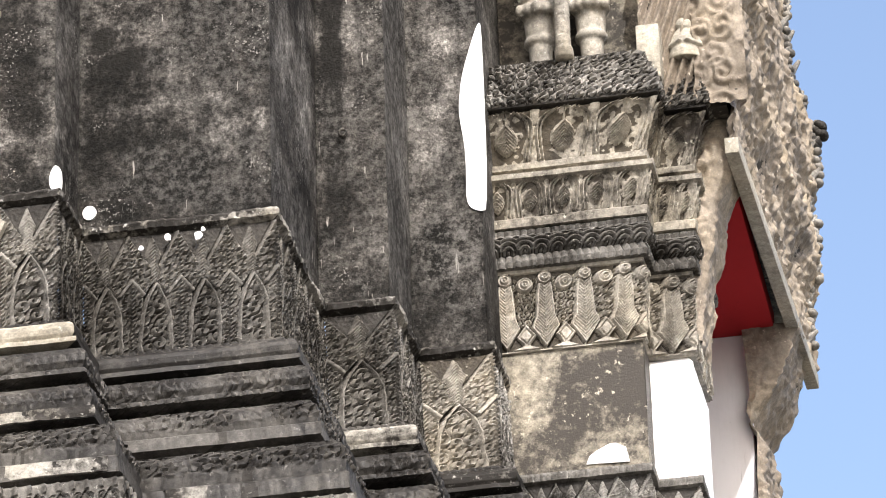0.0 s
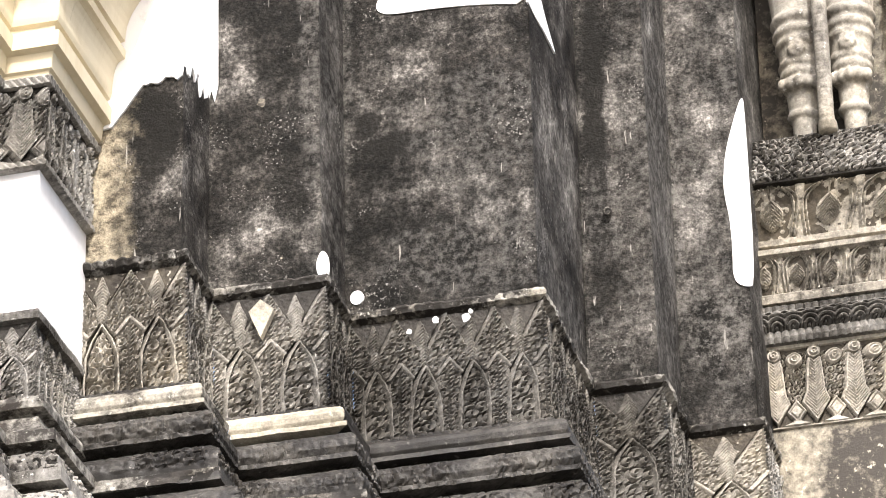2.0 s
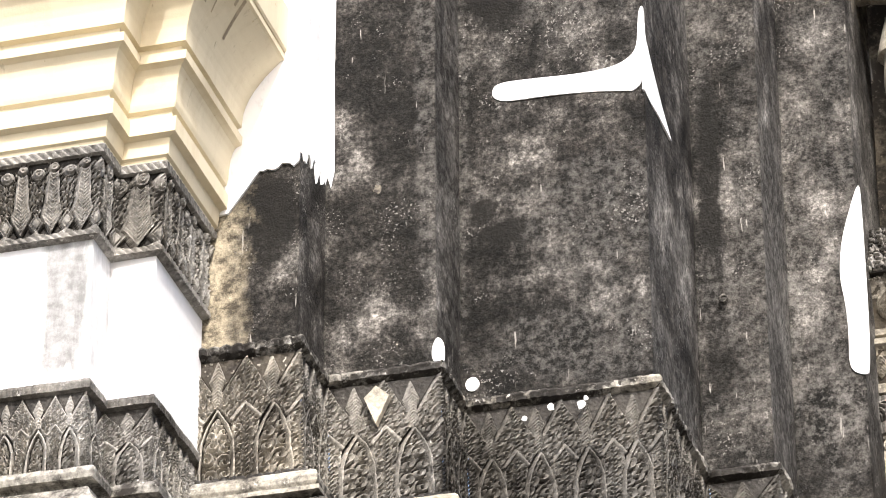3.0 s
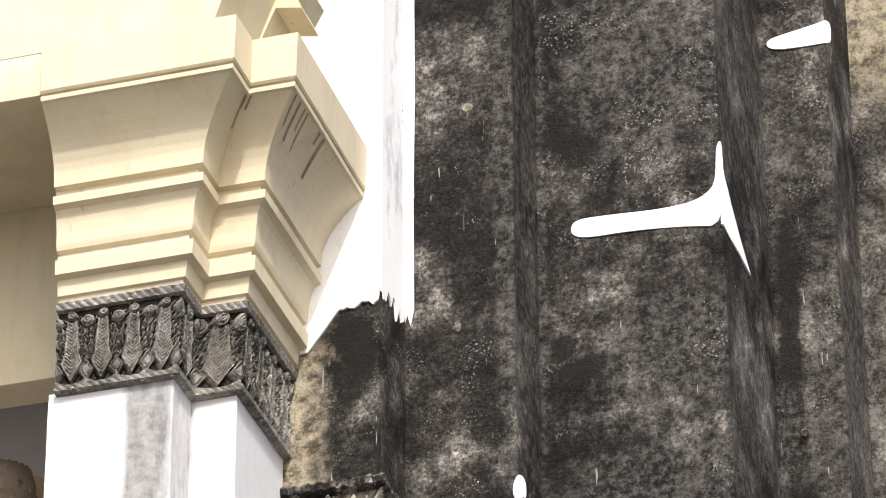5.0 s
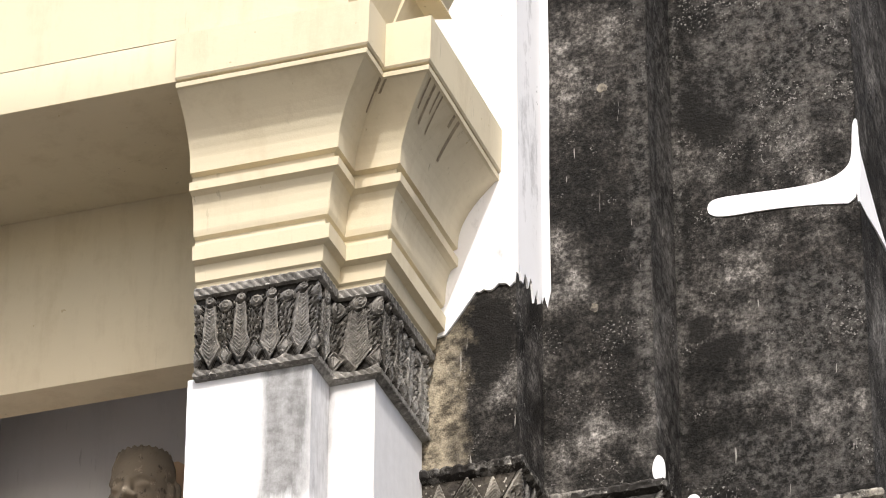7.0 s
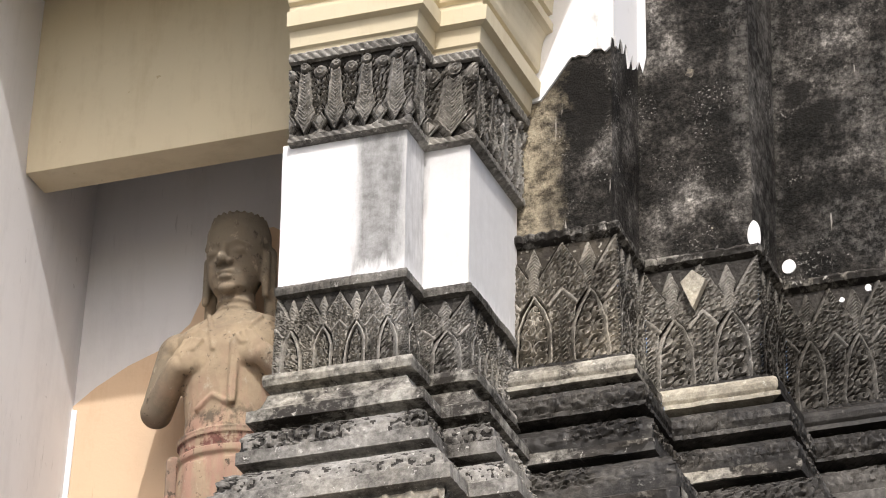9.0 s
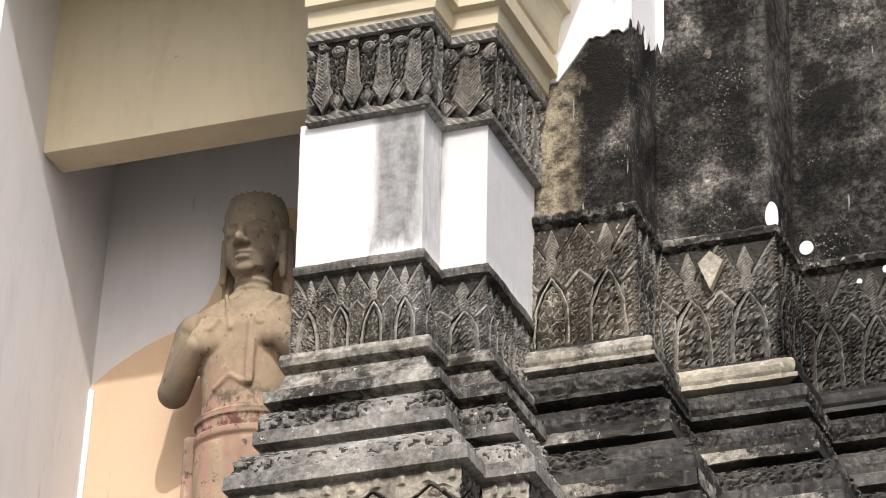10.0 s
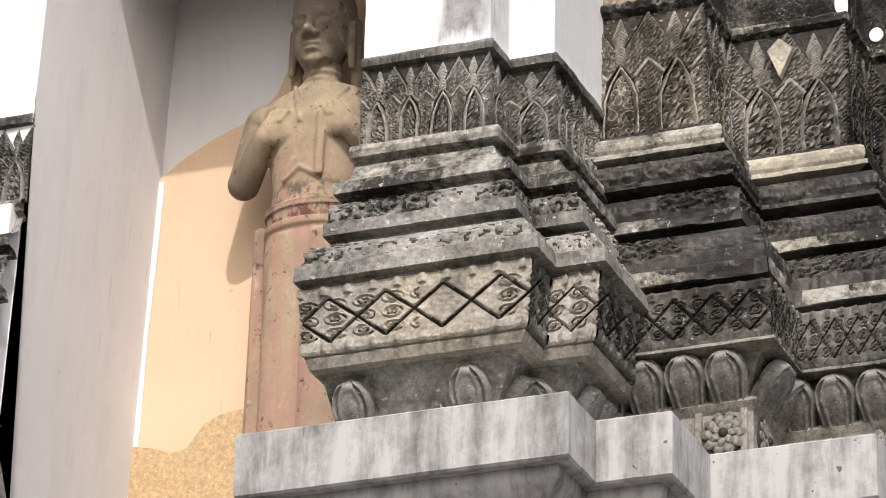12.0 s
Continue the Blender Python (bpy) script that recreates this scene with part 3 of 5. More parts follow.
def pillar_base(parent, path, seed, lat=0.117, first=1):
    """Band, mouldings, lattice and lotus foot under a pillar's shaft."""
    r = lambda f: f
    sweep("ledge", path, [(-0.02, 8.335), (0.010, 8.330), (0.014, 8.318), (0.012, 8.296), (-0.02, 8.288)], CARVED_DARK, parent, "dark edging strip",
          lambda u, l, q, z, s: 0.004 * np.abs(np.sin(u * np.pi / 0.022)) + chips(u, q, s + seed, 0.006), 0.006, 0.006)
    # low faces coloured dark, as shade between the leaves
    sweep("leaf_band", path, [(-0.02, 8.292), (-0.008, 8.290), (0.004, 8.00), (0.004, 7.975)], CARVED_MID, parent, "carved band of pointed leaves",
          lambda u, l, q, z, s: leaf_panel(u, l, z, 7.99, 8.284, 0.118, 0.015, s + seed), 0.003, 0.003, ground=CRUST_SHADE, sunk=0.0018)
    sweep("roll_moulding", path, [(-0.01, 7.985), (0.035, 7.982), (0.054, 7.972), (0.060, 7.952), (0.054, 7.930), (0.02, 7.922), (0.005, 7.905)], MOULD_PALE, parent,
          "rounded moulding, cream and grey", lambda u, l, q, z, s: chips(u, q, s + seed, 0.007), 0.014, 0.005)
    sweep("cove_moulding", path, [(0.0, 7.912), (0.03, 7.906), (0.038, 7.885), (0.06, 7.845), (0.105, 7.812), (0.122, 7.808), (0.124, 7.765), (0.08, 7.757), (0.055, 7.735)], MOULD_PALE, parent,
          "hollow moulding with a square lip", lambda u, l, q, z, s: chips(u, q, s + seed + 3, 0.005), 0.014, 0.005)
    # dark ground colour stands for shade in the scroll hollows
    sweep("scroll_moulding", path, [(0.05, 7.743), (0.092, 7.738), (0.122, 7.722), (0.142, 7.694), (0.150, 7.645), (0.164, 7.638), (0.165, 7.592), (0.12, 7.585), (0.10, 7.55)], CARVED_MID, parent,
          "sloping moulding with running scrolls", lambda u, l, q, z, s: frieze(u, l, np.clip(q / 0.56, 0, 1), 0.12, 0.12, 0.020, s + seed), 0.005, 0.004, ground=CRUST_SHADE, sunk=-0.0018)
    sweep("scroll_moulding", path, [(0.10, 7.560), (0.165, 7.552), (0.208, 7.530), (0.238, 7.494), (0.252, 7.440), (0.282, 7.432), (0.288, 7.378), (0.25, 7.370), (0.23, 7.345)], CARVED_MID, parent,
          "broad sloping moulding with running scrolls", lambda u, l, q, z, s: frieze(u, l, np.clip(q / 0.6, 0, 1), 0.15, 0.13, 0.020, s + seed + 9), 0.005, 0.004, ground=CRUST_SHADE, sunk=-0.0018)
    for f in range(len(path) - 1):
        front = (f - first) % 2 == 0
        # fronts paler, returns darker; grooves hold painted shade
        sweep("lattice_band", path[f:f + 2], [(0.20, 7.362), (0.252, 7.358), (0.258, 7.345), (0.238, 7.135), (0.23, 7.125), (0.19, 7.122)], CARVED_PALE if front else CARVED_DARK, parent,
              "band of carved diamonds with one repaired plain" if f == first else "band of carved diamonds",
              lambda u, l, q, z, s: lattice(u, l, np.clip((7.345 - z) / 0.21, 0, 1), 0.21, lat, 0.014, s, bare_mid if f == first else None), 0.003, 0.004, ground=CRUST_SHADE, sunk=-0.0035)
    sweep("fillet", path, [(0.15, 7.132), (0.215, 7.128), (0.222, 7.115), (0.205, 7.085), (0.16, 7.08)], CARVED_PALE, parent, "plain cream fillet", lambda u, l, q, z, s: chips(u, q, s + seed, 0.004), 0.015, 0.006)
    sweep("lotus_base", path, [(0.08, 7.09), (0.180, 7.086), (0.140, 7.07), (0.10, 6.98), (0.05, 6.89), (0.02, 6.84), (0.0, 6.80)], CARVED_MID, parent, "hollow foot under the lotus petals",
          lambda u, l, q, z, s: chips(u, q, s + seed, 0.006), 0.015, 0.008)


def shaft(parent, path, material, label=""):
    sweep("shaft", path, [(-0.02, 8.315), (0.0, 8.315), (0.0, 8.90), (-0.02, 8.90)], material, parent, label, lambda u, l, q, z, s: (value_noise(u * 5, z * 5, s) - 0.5) * 0.005, 0.02, 0.02)


def plain_capital(parent, base_path, cap_path, seed):
    # the band's recesses carry painted shade as well as grime
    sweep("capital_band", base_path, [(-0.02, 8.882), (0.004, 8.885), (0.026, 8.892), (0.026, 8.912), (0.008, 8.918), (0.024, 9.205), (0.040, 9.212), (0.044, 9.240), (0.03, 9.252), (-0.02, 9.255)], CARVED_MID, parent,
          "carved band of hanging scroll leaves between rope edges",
          lambda u, l, q, z, s: np.where((z > 8.916) & (z < 9.21), hanging(u, l, z, 8.916, 9.21, 0.118, 0.020, s + seed), 0.006 * np.abs(np.sin((u + z) * np.pi / 0.03))), 0.004, 0.004, ground=CRUST_SHADE, sunk=-0.001)
    cym = [(-0.02, 9.245), (0.036, 9.248), (0.038, 9.262), (0.050, 9.268), (0.054, 9.300), (0.058, 9.330), (0.086, 9.338), (0.090, 9.395), (0.066, 9.402), (0.064, 9.432), (0.080, 9.440), (0.086, 9.462)]
    cym += [(0.086 + 0.036 * (1 - math.cos(a * math.pi / 2)), 9.462 + 0.135 * math.sin(a * math.pi / 2)) for a in (0.2, 0.4, 0.6, 0.8, 1.0)]
    cym += [(0.136, 9.602), (0.138, 9.636), (0.112, 9.640), (0.110, 9.672), (0.134, 9.678), (0.136, 9.708)]
    cym += [(0.136 + 0.150 * t ** 1.8, 9.708 + 0.235 * t) for t in (0.12, 0.25, 0.38, 0.5, 0.62, 0.75, 0.88, 1.0)]
    cym += [(0.298, 9.946), (0.300, 9.964), (0.282, 9.967), (0.282, 9.978)]
    sweep("capital", cap_path, cym, CREAM, parent, "cream limewashed stepped capital", lambda u, l, q, z, s: chips(u, q * 3, s + seed, 0.0015), 0.05, 0.012, 30)
    sweep("abacus", cap_path, [(0.0, 9.974), (0.300, 9.977), (0.306, 9.985), (0.312, 10.165), (0.300, 10.172), (-0.3, 10.175)], CREAM, parent, "square cream block on top of the capital", lambda u, l, q, z, s: chips(u, q * 3, s + seed, 0.002), 0.05, 0.03, 30)


pillar = thing("porch_pillar", "whitewashed porch pillar with cream capital and carved grey base", "pillar", group="porch pillars")
pillar_base(pillar, PILLAR, 3)
shaft(pillar, PILLAR, WORN_WHITE, "whitewashed shaft with a grey worn patch")
plain_capital(pillar, BAND, CAPITAL, 5)
DARK_RUN_MAT = carved_stucco("brown_run", (0.42, 0.35, 0.24), (0.16, 0.125, 0.09), 0.28, (0.36, 0.30, 0.20))


def bell(t):
    return (0.138 + 0.150 * t ** 1.8, 9.708 + 0.235 * t)


rng = random.Random(11)
for seg, w0 in [(4, 0.05 + 0.055 * i + rng.uniform(-0.015, 0.015)) for i in (0, 1, 2, 3, 6, 7)] + [(2, 0.88), (2, 0.95), (3, 0.06)]:
    p, r = np.array(CAPITAL[seg]), np.array(CAPITAL[seg + 1])
    wid = rng.uniform(0.006, 0.014) / float(np.hypot(*(r - p)[:2]))
    ends = [tuple(p + (r - p) * w) for w in (w0, w0 + wid)]
    low = 1 - rng.uniform(0.12, 0.5)
    sweep("dark_run", ends, [bell(low + (1 - low) * i / 6) for i in range(7)], DARK_RUN_MAT, pillar, "dark run under the abacus", lambda u, l, q, z, s: 0.0008 * np.ones_like(q * u), 0.004, 0.02)
# thin dark brown strip all along the groove
sweep("dark_line", CAPITAL[1:], [(0.2835, 9.9675), (0.2840, 9.9770)], DARK_RUN_MAT, pillar, "dark line in the groove under the abacus", None, 0.05, 0.01)
pillar2 = thing("porch_pillar", "whitewashed porch pillar across the niche with carved bands", "pillar", group="porch pillars")
pillar_base(pillar2, mirrored(PILLAR)[1:], 13, first=0)
shaft(pillar2, mirrored(PILLAR)[1:], WHITE)
for y0, z0, z1 in ((11.985, 6.83, 7.60), (12.045, 7.60, 7.95)):
    b = bmesh.new()
    box(b, (-6.95, y0, z0), (-6.389, 12.13, z1), 0.0)
    for v in b.verts:
        if v.co.x > -6.5:
            v.co.x -= 0.05 * (9.3 - v.co.z)
    part("cheek", b, JAMB, pillar2, "white cheek of the base towards the niche")
plain_capital(pillar2, mirrored(BAND)[1:], mirrored(CAPITAL), 15)

# side porch: the same plan on the other side, with its old carved capital
SIDE = turned(PILLAR)
SIDE[-1] = (-2.47, *SIDE[-1][1:])
side = thing("side_porch_pillar", "old carved pillar of the side porch, dirty cream stucco", "pillar")
pillar_base(side, SIDE, 23)
sweep("shaft", SIDE[3:], [(-0.02, 8.315), (0.0, 8.315), (0.0, 8.88), (-0.02, 8.88)], BEIGE_STAINED, side, "bare plaster shaft with grey stains", lambda u, l, q, z, s: (value_noise(u * 5, z * 5, s) - 0.5) * 0.006, 0.02, 0.02)
sweep("shaft", SIDE[:4], [(-0.02, 8.315), (0.0, 8.315), (0.0, 8.83), (-0.02, 8.86)], FRESH_WHITE, side, "freshly whitewashed shaft", lambda u, l, q, z, s: np.where(q > 0.7, 1, 0) * (value_noise(u * 14, z * 2, s) - 0.5) * 0.006, 0.02, 0.02)


def crown_leaves(u, l, z, z0, z1, seed):
    w, h = 0.05, (z1 - z0) / 4
    row = np.floor((z - z0) / h)
    x = ((u / w + 0.5 * (row % 2)) % 1) - 0.5
    t = ((z - z0) / h) % 1
    leaf = np.clip(0.46 * np.sqrt(t + 0.02) - np.abs(x), 0, 1)
    curls = filigree(u, z, 0.040, 0.022, seed)
    return 0.014 * np.sqrt(leaf) * (0.5 + value_noise(u * 24, z * 30, seed)) + 0.020 * curls - 0.006


def petal_row(u, l, z, z0, z1, cell, seed):
    n = max(1, round(l / cell))
    w = l / n
    x = (u / w) % 1 - 0.5
    t = np.clip((z - z0) / (z1 - z0), 0, 1)
    half = 0.49 * np.sqrt(np.clip(1 - np.clip((t - 0.62) / 0.38, 0, 1) ** 2.4, 0, 1)) * (0.86 + 0.14 * np.clip(t / 0.5, 0, 1))
    d = (half - np.abs(x)) * w
    rim = ease(0, 0.003, d) * ease(0.013, 0.009, d) + 0.8 * ease(0.016, 0.018, d) * ease(0.026, 0.022, d)
    bud = 0.21 * np.sin(np.pi * np.clip((t - 0.16) / 0.60, 0, 1)) ** 0.7 - np.abs(x)
    scale = 0.5 + 0.5 * np.cos((z + np.abs(x) * w * 1.2) * 2 * np.pi / 0.014)
    core = np.where(bud > 0, 0.4 + 0.8 * scale * ease(0, 0.06, bud), 0)
    stalk = ease(0.10, 0.05, np.abs(np.abs(x) - 0.5)) * 0.7
    return np.where(d > 0, -0.008 + 0.020 * np.minimum(rim, 1) + 0.018 * core, -0.012 + 0.016 * stalk) + (value_noise(u * 80, z * 80, seed) - 0.5) * 0.004


# hollows of the side capital are coloured darker, as shade in the recesses
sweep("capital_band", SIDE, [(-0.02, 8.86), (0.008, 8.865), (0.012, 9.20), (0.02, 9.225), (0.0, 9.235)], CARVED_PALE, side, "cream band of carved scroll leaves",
      lambda u, l, q, z, s: np.where((z > 8.87) & (z < 9.21), hanging(u, l, z, 8.87, 9.21, 0.155, 0.022, s + 40), 0.002), 0.003, 0.003, ground=BROWN_HOLLOW_SHADE, sunk=0.001)
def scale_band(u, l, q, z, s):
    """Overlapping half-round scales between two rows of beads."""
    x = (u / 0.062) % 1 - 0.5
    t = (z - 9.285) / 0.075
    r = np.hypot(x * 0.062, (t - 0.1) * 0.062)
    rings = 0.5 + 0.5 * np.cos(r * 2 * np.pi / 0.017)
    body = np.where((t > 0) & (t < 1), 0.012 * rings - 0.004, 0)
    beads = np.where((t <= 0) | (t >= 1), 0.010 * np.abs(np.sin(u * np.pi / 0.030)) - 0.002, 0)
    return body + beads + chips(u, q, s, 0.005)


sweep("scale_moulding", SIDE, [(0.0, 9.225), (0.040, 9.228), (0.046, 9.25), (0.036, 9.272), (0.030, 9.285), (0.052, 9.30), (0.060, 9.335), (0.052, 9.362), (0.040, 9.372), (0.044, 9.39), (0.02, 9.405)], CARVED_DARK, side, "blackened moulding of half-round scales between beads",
      scale_band, 0.004, 0.003, ground=CRUST_SHADE, sunk=0.0)
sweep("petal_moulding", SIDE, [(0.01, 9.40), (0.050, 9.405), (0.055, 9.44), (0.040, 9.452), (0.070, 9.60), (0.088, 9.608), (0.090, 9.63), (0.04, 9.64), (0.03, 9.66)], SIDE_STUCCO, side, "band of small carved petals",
      lambda u, l, q, z, s: np.where((z > 9.45) & (z < 9.60), petal_row(u, l, z, 9.45, 9.605, 0.115, s), 0) + chips(u, q, s, 0.005), 0.004, 0.004, ground=BROWN_HOLLOW_SHADE, sunk=-0.0075)
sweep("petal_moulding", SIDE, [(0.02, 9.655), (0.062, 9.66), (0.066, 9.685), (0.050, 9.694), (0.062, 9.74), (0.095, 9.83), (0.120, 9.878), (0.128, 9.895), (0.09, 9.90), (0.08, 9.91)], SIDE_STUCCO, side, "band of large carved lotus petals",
      lambda u, l, q, z, s: np.where(z > 9.695, petal_row(u, l, z, 9.695, 9.895, 0.195, s + 3), 0) + chips(u, q, s, 0.004), 0.004, 0.004, ground=BROWN_HOLLOW_SHADE, sunk=-0.0075)
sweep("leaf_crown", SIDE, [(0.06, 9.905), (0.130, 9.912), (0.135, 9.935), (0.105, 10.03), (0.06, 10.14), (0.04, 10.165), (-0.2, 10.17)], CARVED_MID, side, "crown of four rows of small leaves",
      lambda u, l, q, z, s: np.where((z > 9.92) & (z < 10.15), crown_leaves(u, l, z, 9.92, 10.15, s), 0), 0.004, 0.004, ground=CRUST_SHADE, sunk=0.004)

# ---- the niche of the porch ----
niche = thing("niche_porch", "deep cream and white porch niche with lintel and beam", "niche", kind="structure")
for name, lo, hi, m, text in (
        ("beam", (-6.50, 11.835, 9.981), (-5.05, 12.56, 10.166), CREAM, "cream beam across the capitals"),
        ("lintel", (-6.385, 12.56, 9.235), (-5.12, 12.73, 10.6), CREAM, "cream lintel wall with a pale soffit"),
        ("jamb", (-5.13, 12.55, 6.83), (-4.62, 13.25, 9.985), JAMB, "white niche jamb"),
        ("back_wall", (-6.95, 13.17, 6.6), (-4.62, 13.40, 10.6), JAMB, "whitewashed back wall of the niche"),
        ("vault", (-6.95, 12.73, 9.9), (-4.62, 13.25, 10.2), JAMB, "niche ceiling")):
    b = bmesh.new()
    box(b, lo, hi, 0.008)
    part(name, b, m, niche, text)
b = bmesh.new()
box(b, (-6.95, 12.125, 6.83), (-6.385, 13.25, 9.985), 0.0)
bmesh.ops.subdivide_edges(b, edges=b.edges[:], cuts=11, use_grid_fill=True)
for v in b.verts:
    if v.co.x > -6.39:
        v.co.x -= 0.05 * (9.3 - v.co.z)
part("jamb", b, JAMB, niche, "white niche jamb, leaning slightly")
# ochre paint behind the statue, with a flaked foot
ARCH = [(-6.52, 6.85), (-6.44, 8.53), (-6.33, 8.61), (-6.20, 8.68), (-6.06, 8.73), (-5.95, 8.82), (-5.88, 8.98), (-5.84, 9.14), (-5.76, 9.18), (-5.62, 9.18), (-5.50, 9.10), (-5.40, 8.8), (-5.30, 8.6), (-5.16, 8.5), (-5.16, 6.85)]
part("paint_field", slab(ARCH, 0.006, Matrix.Translation((0, 13.168, 0))), OCHRE, niche, "orange ochre paint on the back wall")
FLAKE = [(-6.50, 7.45), (-6.40, 7.43), (-6.32, 7.40), (-6.26, 7.41), (-6.19, 7.50), (-6.12, 7.53), (-6.02, 7.54), (-5.9, 7.44), (-5.9, 6.9), (-6.50, 6.9)]
part("paint_flake", slab(FLAKE, 0.006, Matrix.Translation((0, 13.159, 0))), carved_stucco("raw_ochre_plaster", (0.56, 0.40, 0.23), (0.42, 0.28, 0.15), 0.1, (0.60, 0.42, 0.24)), niche, "raw orange plaster at the foot")

b = slab([(-6.517, 6.85), (-6.478, 7.6), (-6.432, 8.53), (-6.402, 8.52), (-6.418, 8.2), (-6.440, 7.9), (-6.455, 7.5), (-6.47, 7.3), (-6.482, 6.85)], 0.006, Matrix.Translation((0, 13.160, 0)))
part("bare_edge", b, WHITE, niche, "bare white plaster along the corner")

# gable over the beam
gable = thing("porch_gable", "cream limewashed gable over the porch beam", "gable", kind="structure")
part("gable_front", slab([(-7.2, 10.1668), (-4.468, 10.1668), (-4.385, 10.40), (-4.30, 10.62), (-4.55, 11.2), (-5.2, 12.4), (-5.765, 13.0), (-7.2, 13.0)], 0.36, Matrix.Translation((0, 12.195, 0))), CREAM, gable, "plain cream gable face")
part("gable_return", slab([(-7.2, 10.17), (-4.44, 10.17), (-4.42, 10.26), (-4.405, 10.32), (-4.355, 10.44), (-4.255, 10.42), (-4.27, 10.46), (-4.235, 10.53), (-4.305, 10.56), (-4.275, 10.66), (-4.19, 10.64), (-4.20, 10.76), (-4.25, 10.78), (-4.36, 11.5), (-5.0, 12.6), (-7.2, 12.6)], 0.20, Matrix.Translation((0, 12.39, 0))), CREAM, gable, "stepped edge of the gable behind")
bm = bmesh.new()
box(bm, (-7.2, 12.39, 10.17), (-4.62, 12.78, 13.0), 0.0)
part("gable_core", bm, CREAM, gable)

# ---- white filler patches and limewash on the tower ----
def rounded(outline, turns=2):
    """Cut the corners of a closed outline, so that it reads as spread by trowel."""
    for _ in range(turns):
        nxt = outline[1:] + outline[:1]
        outline = [p for (ax, az), (bx, bz) in zip(outline, nxt) for p in ((ax * 0.75 + bx * 0.25, az * 0.75 + bz * 0.25), (ax * 0.25 + bx * 0.75, az * 0.25 + bz * 0.75))]
    return outline


def patch(outline, y, name="filler_patch", material=None, thick=0.008, label="bright white filler patch"):
    if name == "filler_patch":
        outline = rounded(outline)
    part(name, slab(outline, thick, Matrix.Translation((0, y, 0))), material or FRESH_WHITE, tower, label)


def side_patch(outline, x, name="filler_patch", material=None, thick=0.008, label="bright white filler patch"):
    bm = slab([(-y, z) for y, z in outline], thick, Matrix.Identity(4))
    bmesh.ops.transform(bm, matrix=Matrix.Translation((x, 0, 0)) @ Matrix.Rotation(radians(90), 4, "Z") @ Matrix.Diagonal((-1, 1, 1, 1)), verts=bm.verts)
    part(name, bm, material or FRESH_WHITE, tower, label)


patch([(-3.587, 10.078), (-3.569, 10.118), (-3.456, 10.118), (-3.232, 10.105), (-3.099, 10.114), (-3.031, 10.152), (-3.008, 10.198), (-3.002, 10.336), (-2.988, 10.374), (-2.978, 10.355), (-2.976, 9.986), (-3.124, 10.012), (-3.346, 10.031), (-3.525, 10.030), (-3.574, 10.048)], 13.464)
side_patch([(13.44, 10.328), (13.50, 10.238), (13.60, 10.168), (13.74, 10.088), (13.90, 10.018), (13.70, 10.008), (13.55, 9.988), (13.44, 9.986)], -2.990)
patch([(-2.953, 11.36), (-2.955, 11.325), (-2.896, 11.302), (-2.706, 11.300), (-2.685, 11.298), (-2.685, 11.418), (-2.749, 11.399), (-2.893, 11.375)], 14.294)
patch([(-2.404, 10.221), (-2.394, 10.170), (-2.392, 9.355), (-2.426, 9.342), (-2.482, 9.379), (-2.476, 9.520), (-2.480, 9.661), (-2.500, 9.793), (-2.493, 9.890), (-2.481, 9.973), (-2.445, 10.100)], 14.774)
patch([(-3.710, 8.868), (-3.688, 8.841), (-3.686, 8.763), (-3.704, 8.753), (-3.730, 8.768), (-3.737, 8.813), (-3.725, 8.853)], 13.134)
patch([(-3.688, 8.859), (-3.660, 8.860), (-3.644, 8.834), (-3.652, 8.812), (-3.670, 8.800), (-3.693, 8.808), (-3.702, 8.834)], 13.464)
part("filler_patch", slab([(-2.094, 8.352), (-2.08, 8.385), (-2.054, 8.404), (-2.00, 8.43), (-1.974, 8.431), (-1.935, 8.41), (-1.922, 8.346)], 0.006, Matrix.Translation((0, 15.106, 0))), FRESH_WHITE, side, "white filler patch")
rng = random.Random(4)
edge1 = [(-4.60, 9.30), (-4.42, 9.32), (-4.36, 9.40), (-4.31, 9.47)] + [(-4.30 + i * 0.0145, 9.49 + rng.uniform(-0.014, 0.014)) for i in range(10)] + [(-4.150, 9.50), (-4.145, 9.54), (-4.136, 9.53)]
patch(edge1 + [(-4.136, 14.0), (-4.60, 14.0)], 12.812, "limewash", WHITE, 0.012, "white limewash with a ragged lower edge")
edge2 = [(12.807 + i * 0.0215, 9.56 + 0.035 * math.sin(i * 1.9) + rng.uniform(-0.02, 0.02)) for i in range(15)]
side_patch(edge2 + [(13.13, 14.0), (12.807, 14.0)], -4.150, "limewash", WHITE, 0.010, "white limewash on the return")
patch([(-4.150, 9.57), (-4.138, 9.61), (-4.126, 9.56), (-4.112, 9.63), (-4.115, 10.1), (-4.110, 10.6), (-4.114, 11.2), (-4.109, 11.9), (-4.112, 14.0), (-4.150, 14.0)], 13.127, "limewash", WHITE, 0.006, "ragged strip of limewash in the corner")
# ring bolt and small repairs
bm = bmesh.new()
for i in range(20):
    a0 = i * 2 * math.pi / 20
    ring = []
    for j in range(8):
        b0 = j * 2 * math.pi / 8
        r = 0.014 + 0.005 * math.cos(b0)
        ring.append(bm.verts.new((-2.879 + r * math.cos(a0), 14.272 + 0.006 * math.sin(b0), 9.497 + r * math.sin(a0))))
    if i:
        for j in range(8):
            bm.faces.new((prev[j], prev[(j + 1) % 8], ring[(j + 1) % 8], ring[j]))
    else:
        first = ring
    prev = ring
for j in range(8):
    bm.faces.new((prev[j], prev[(j + 1) % 8], first[(j + 1) % 8], first[j]))
part("ring_bolt", bm, MOULD_STONE, tower, "small rusty ring bolt in the wall")


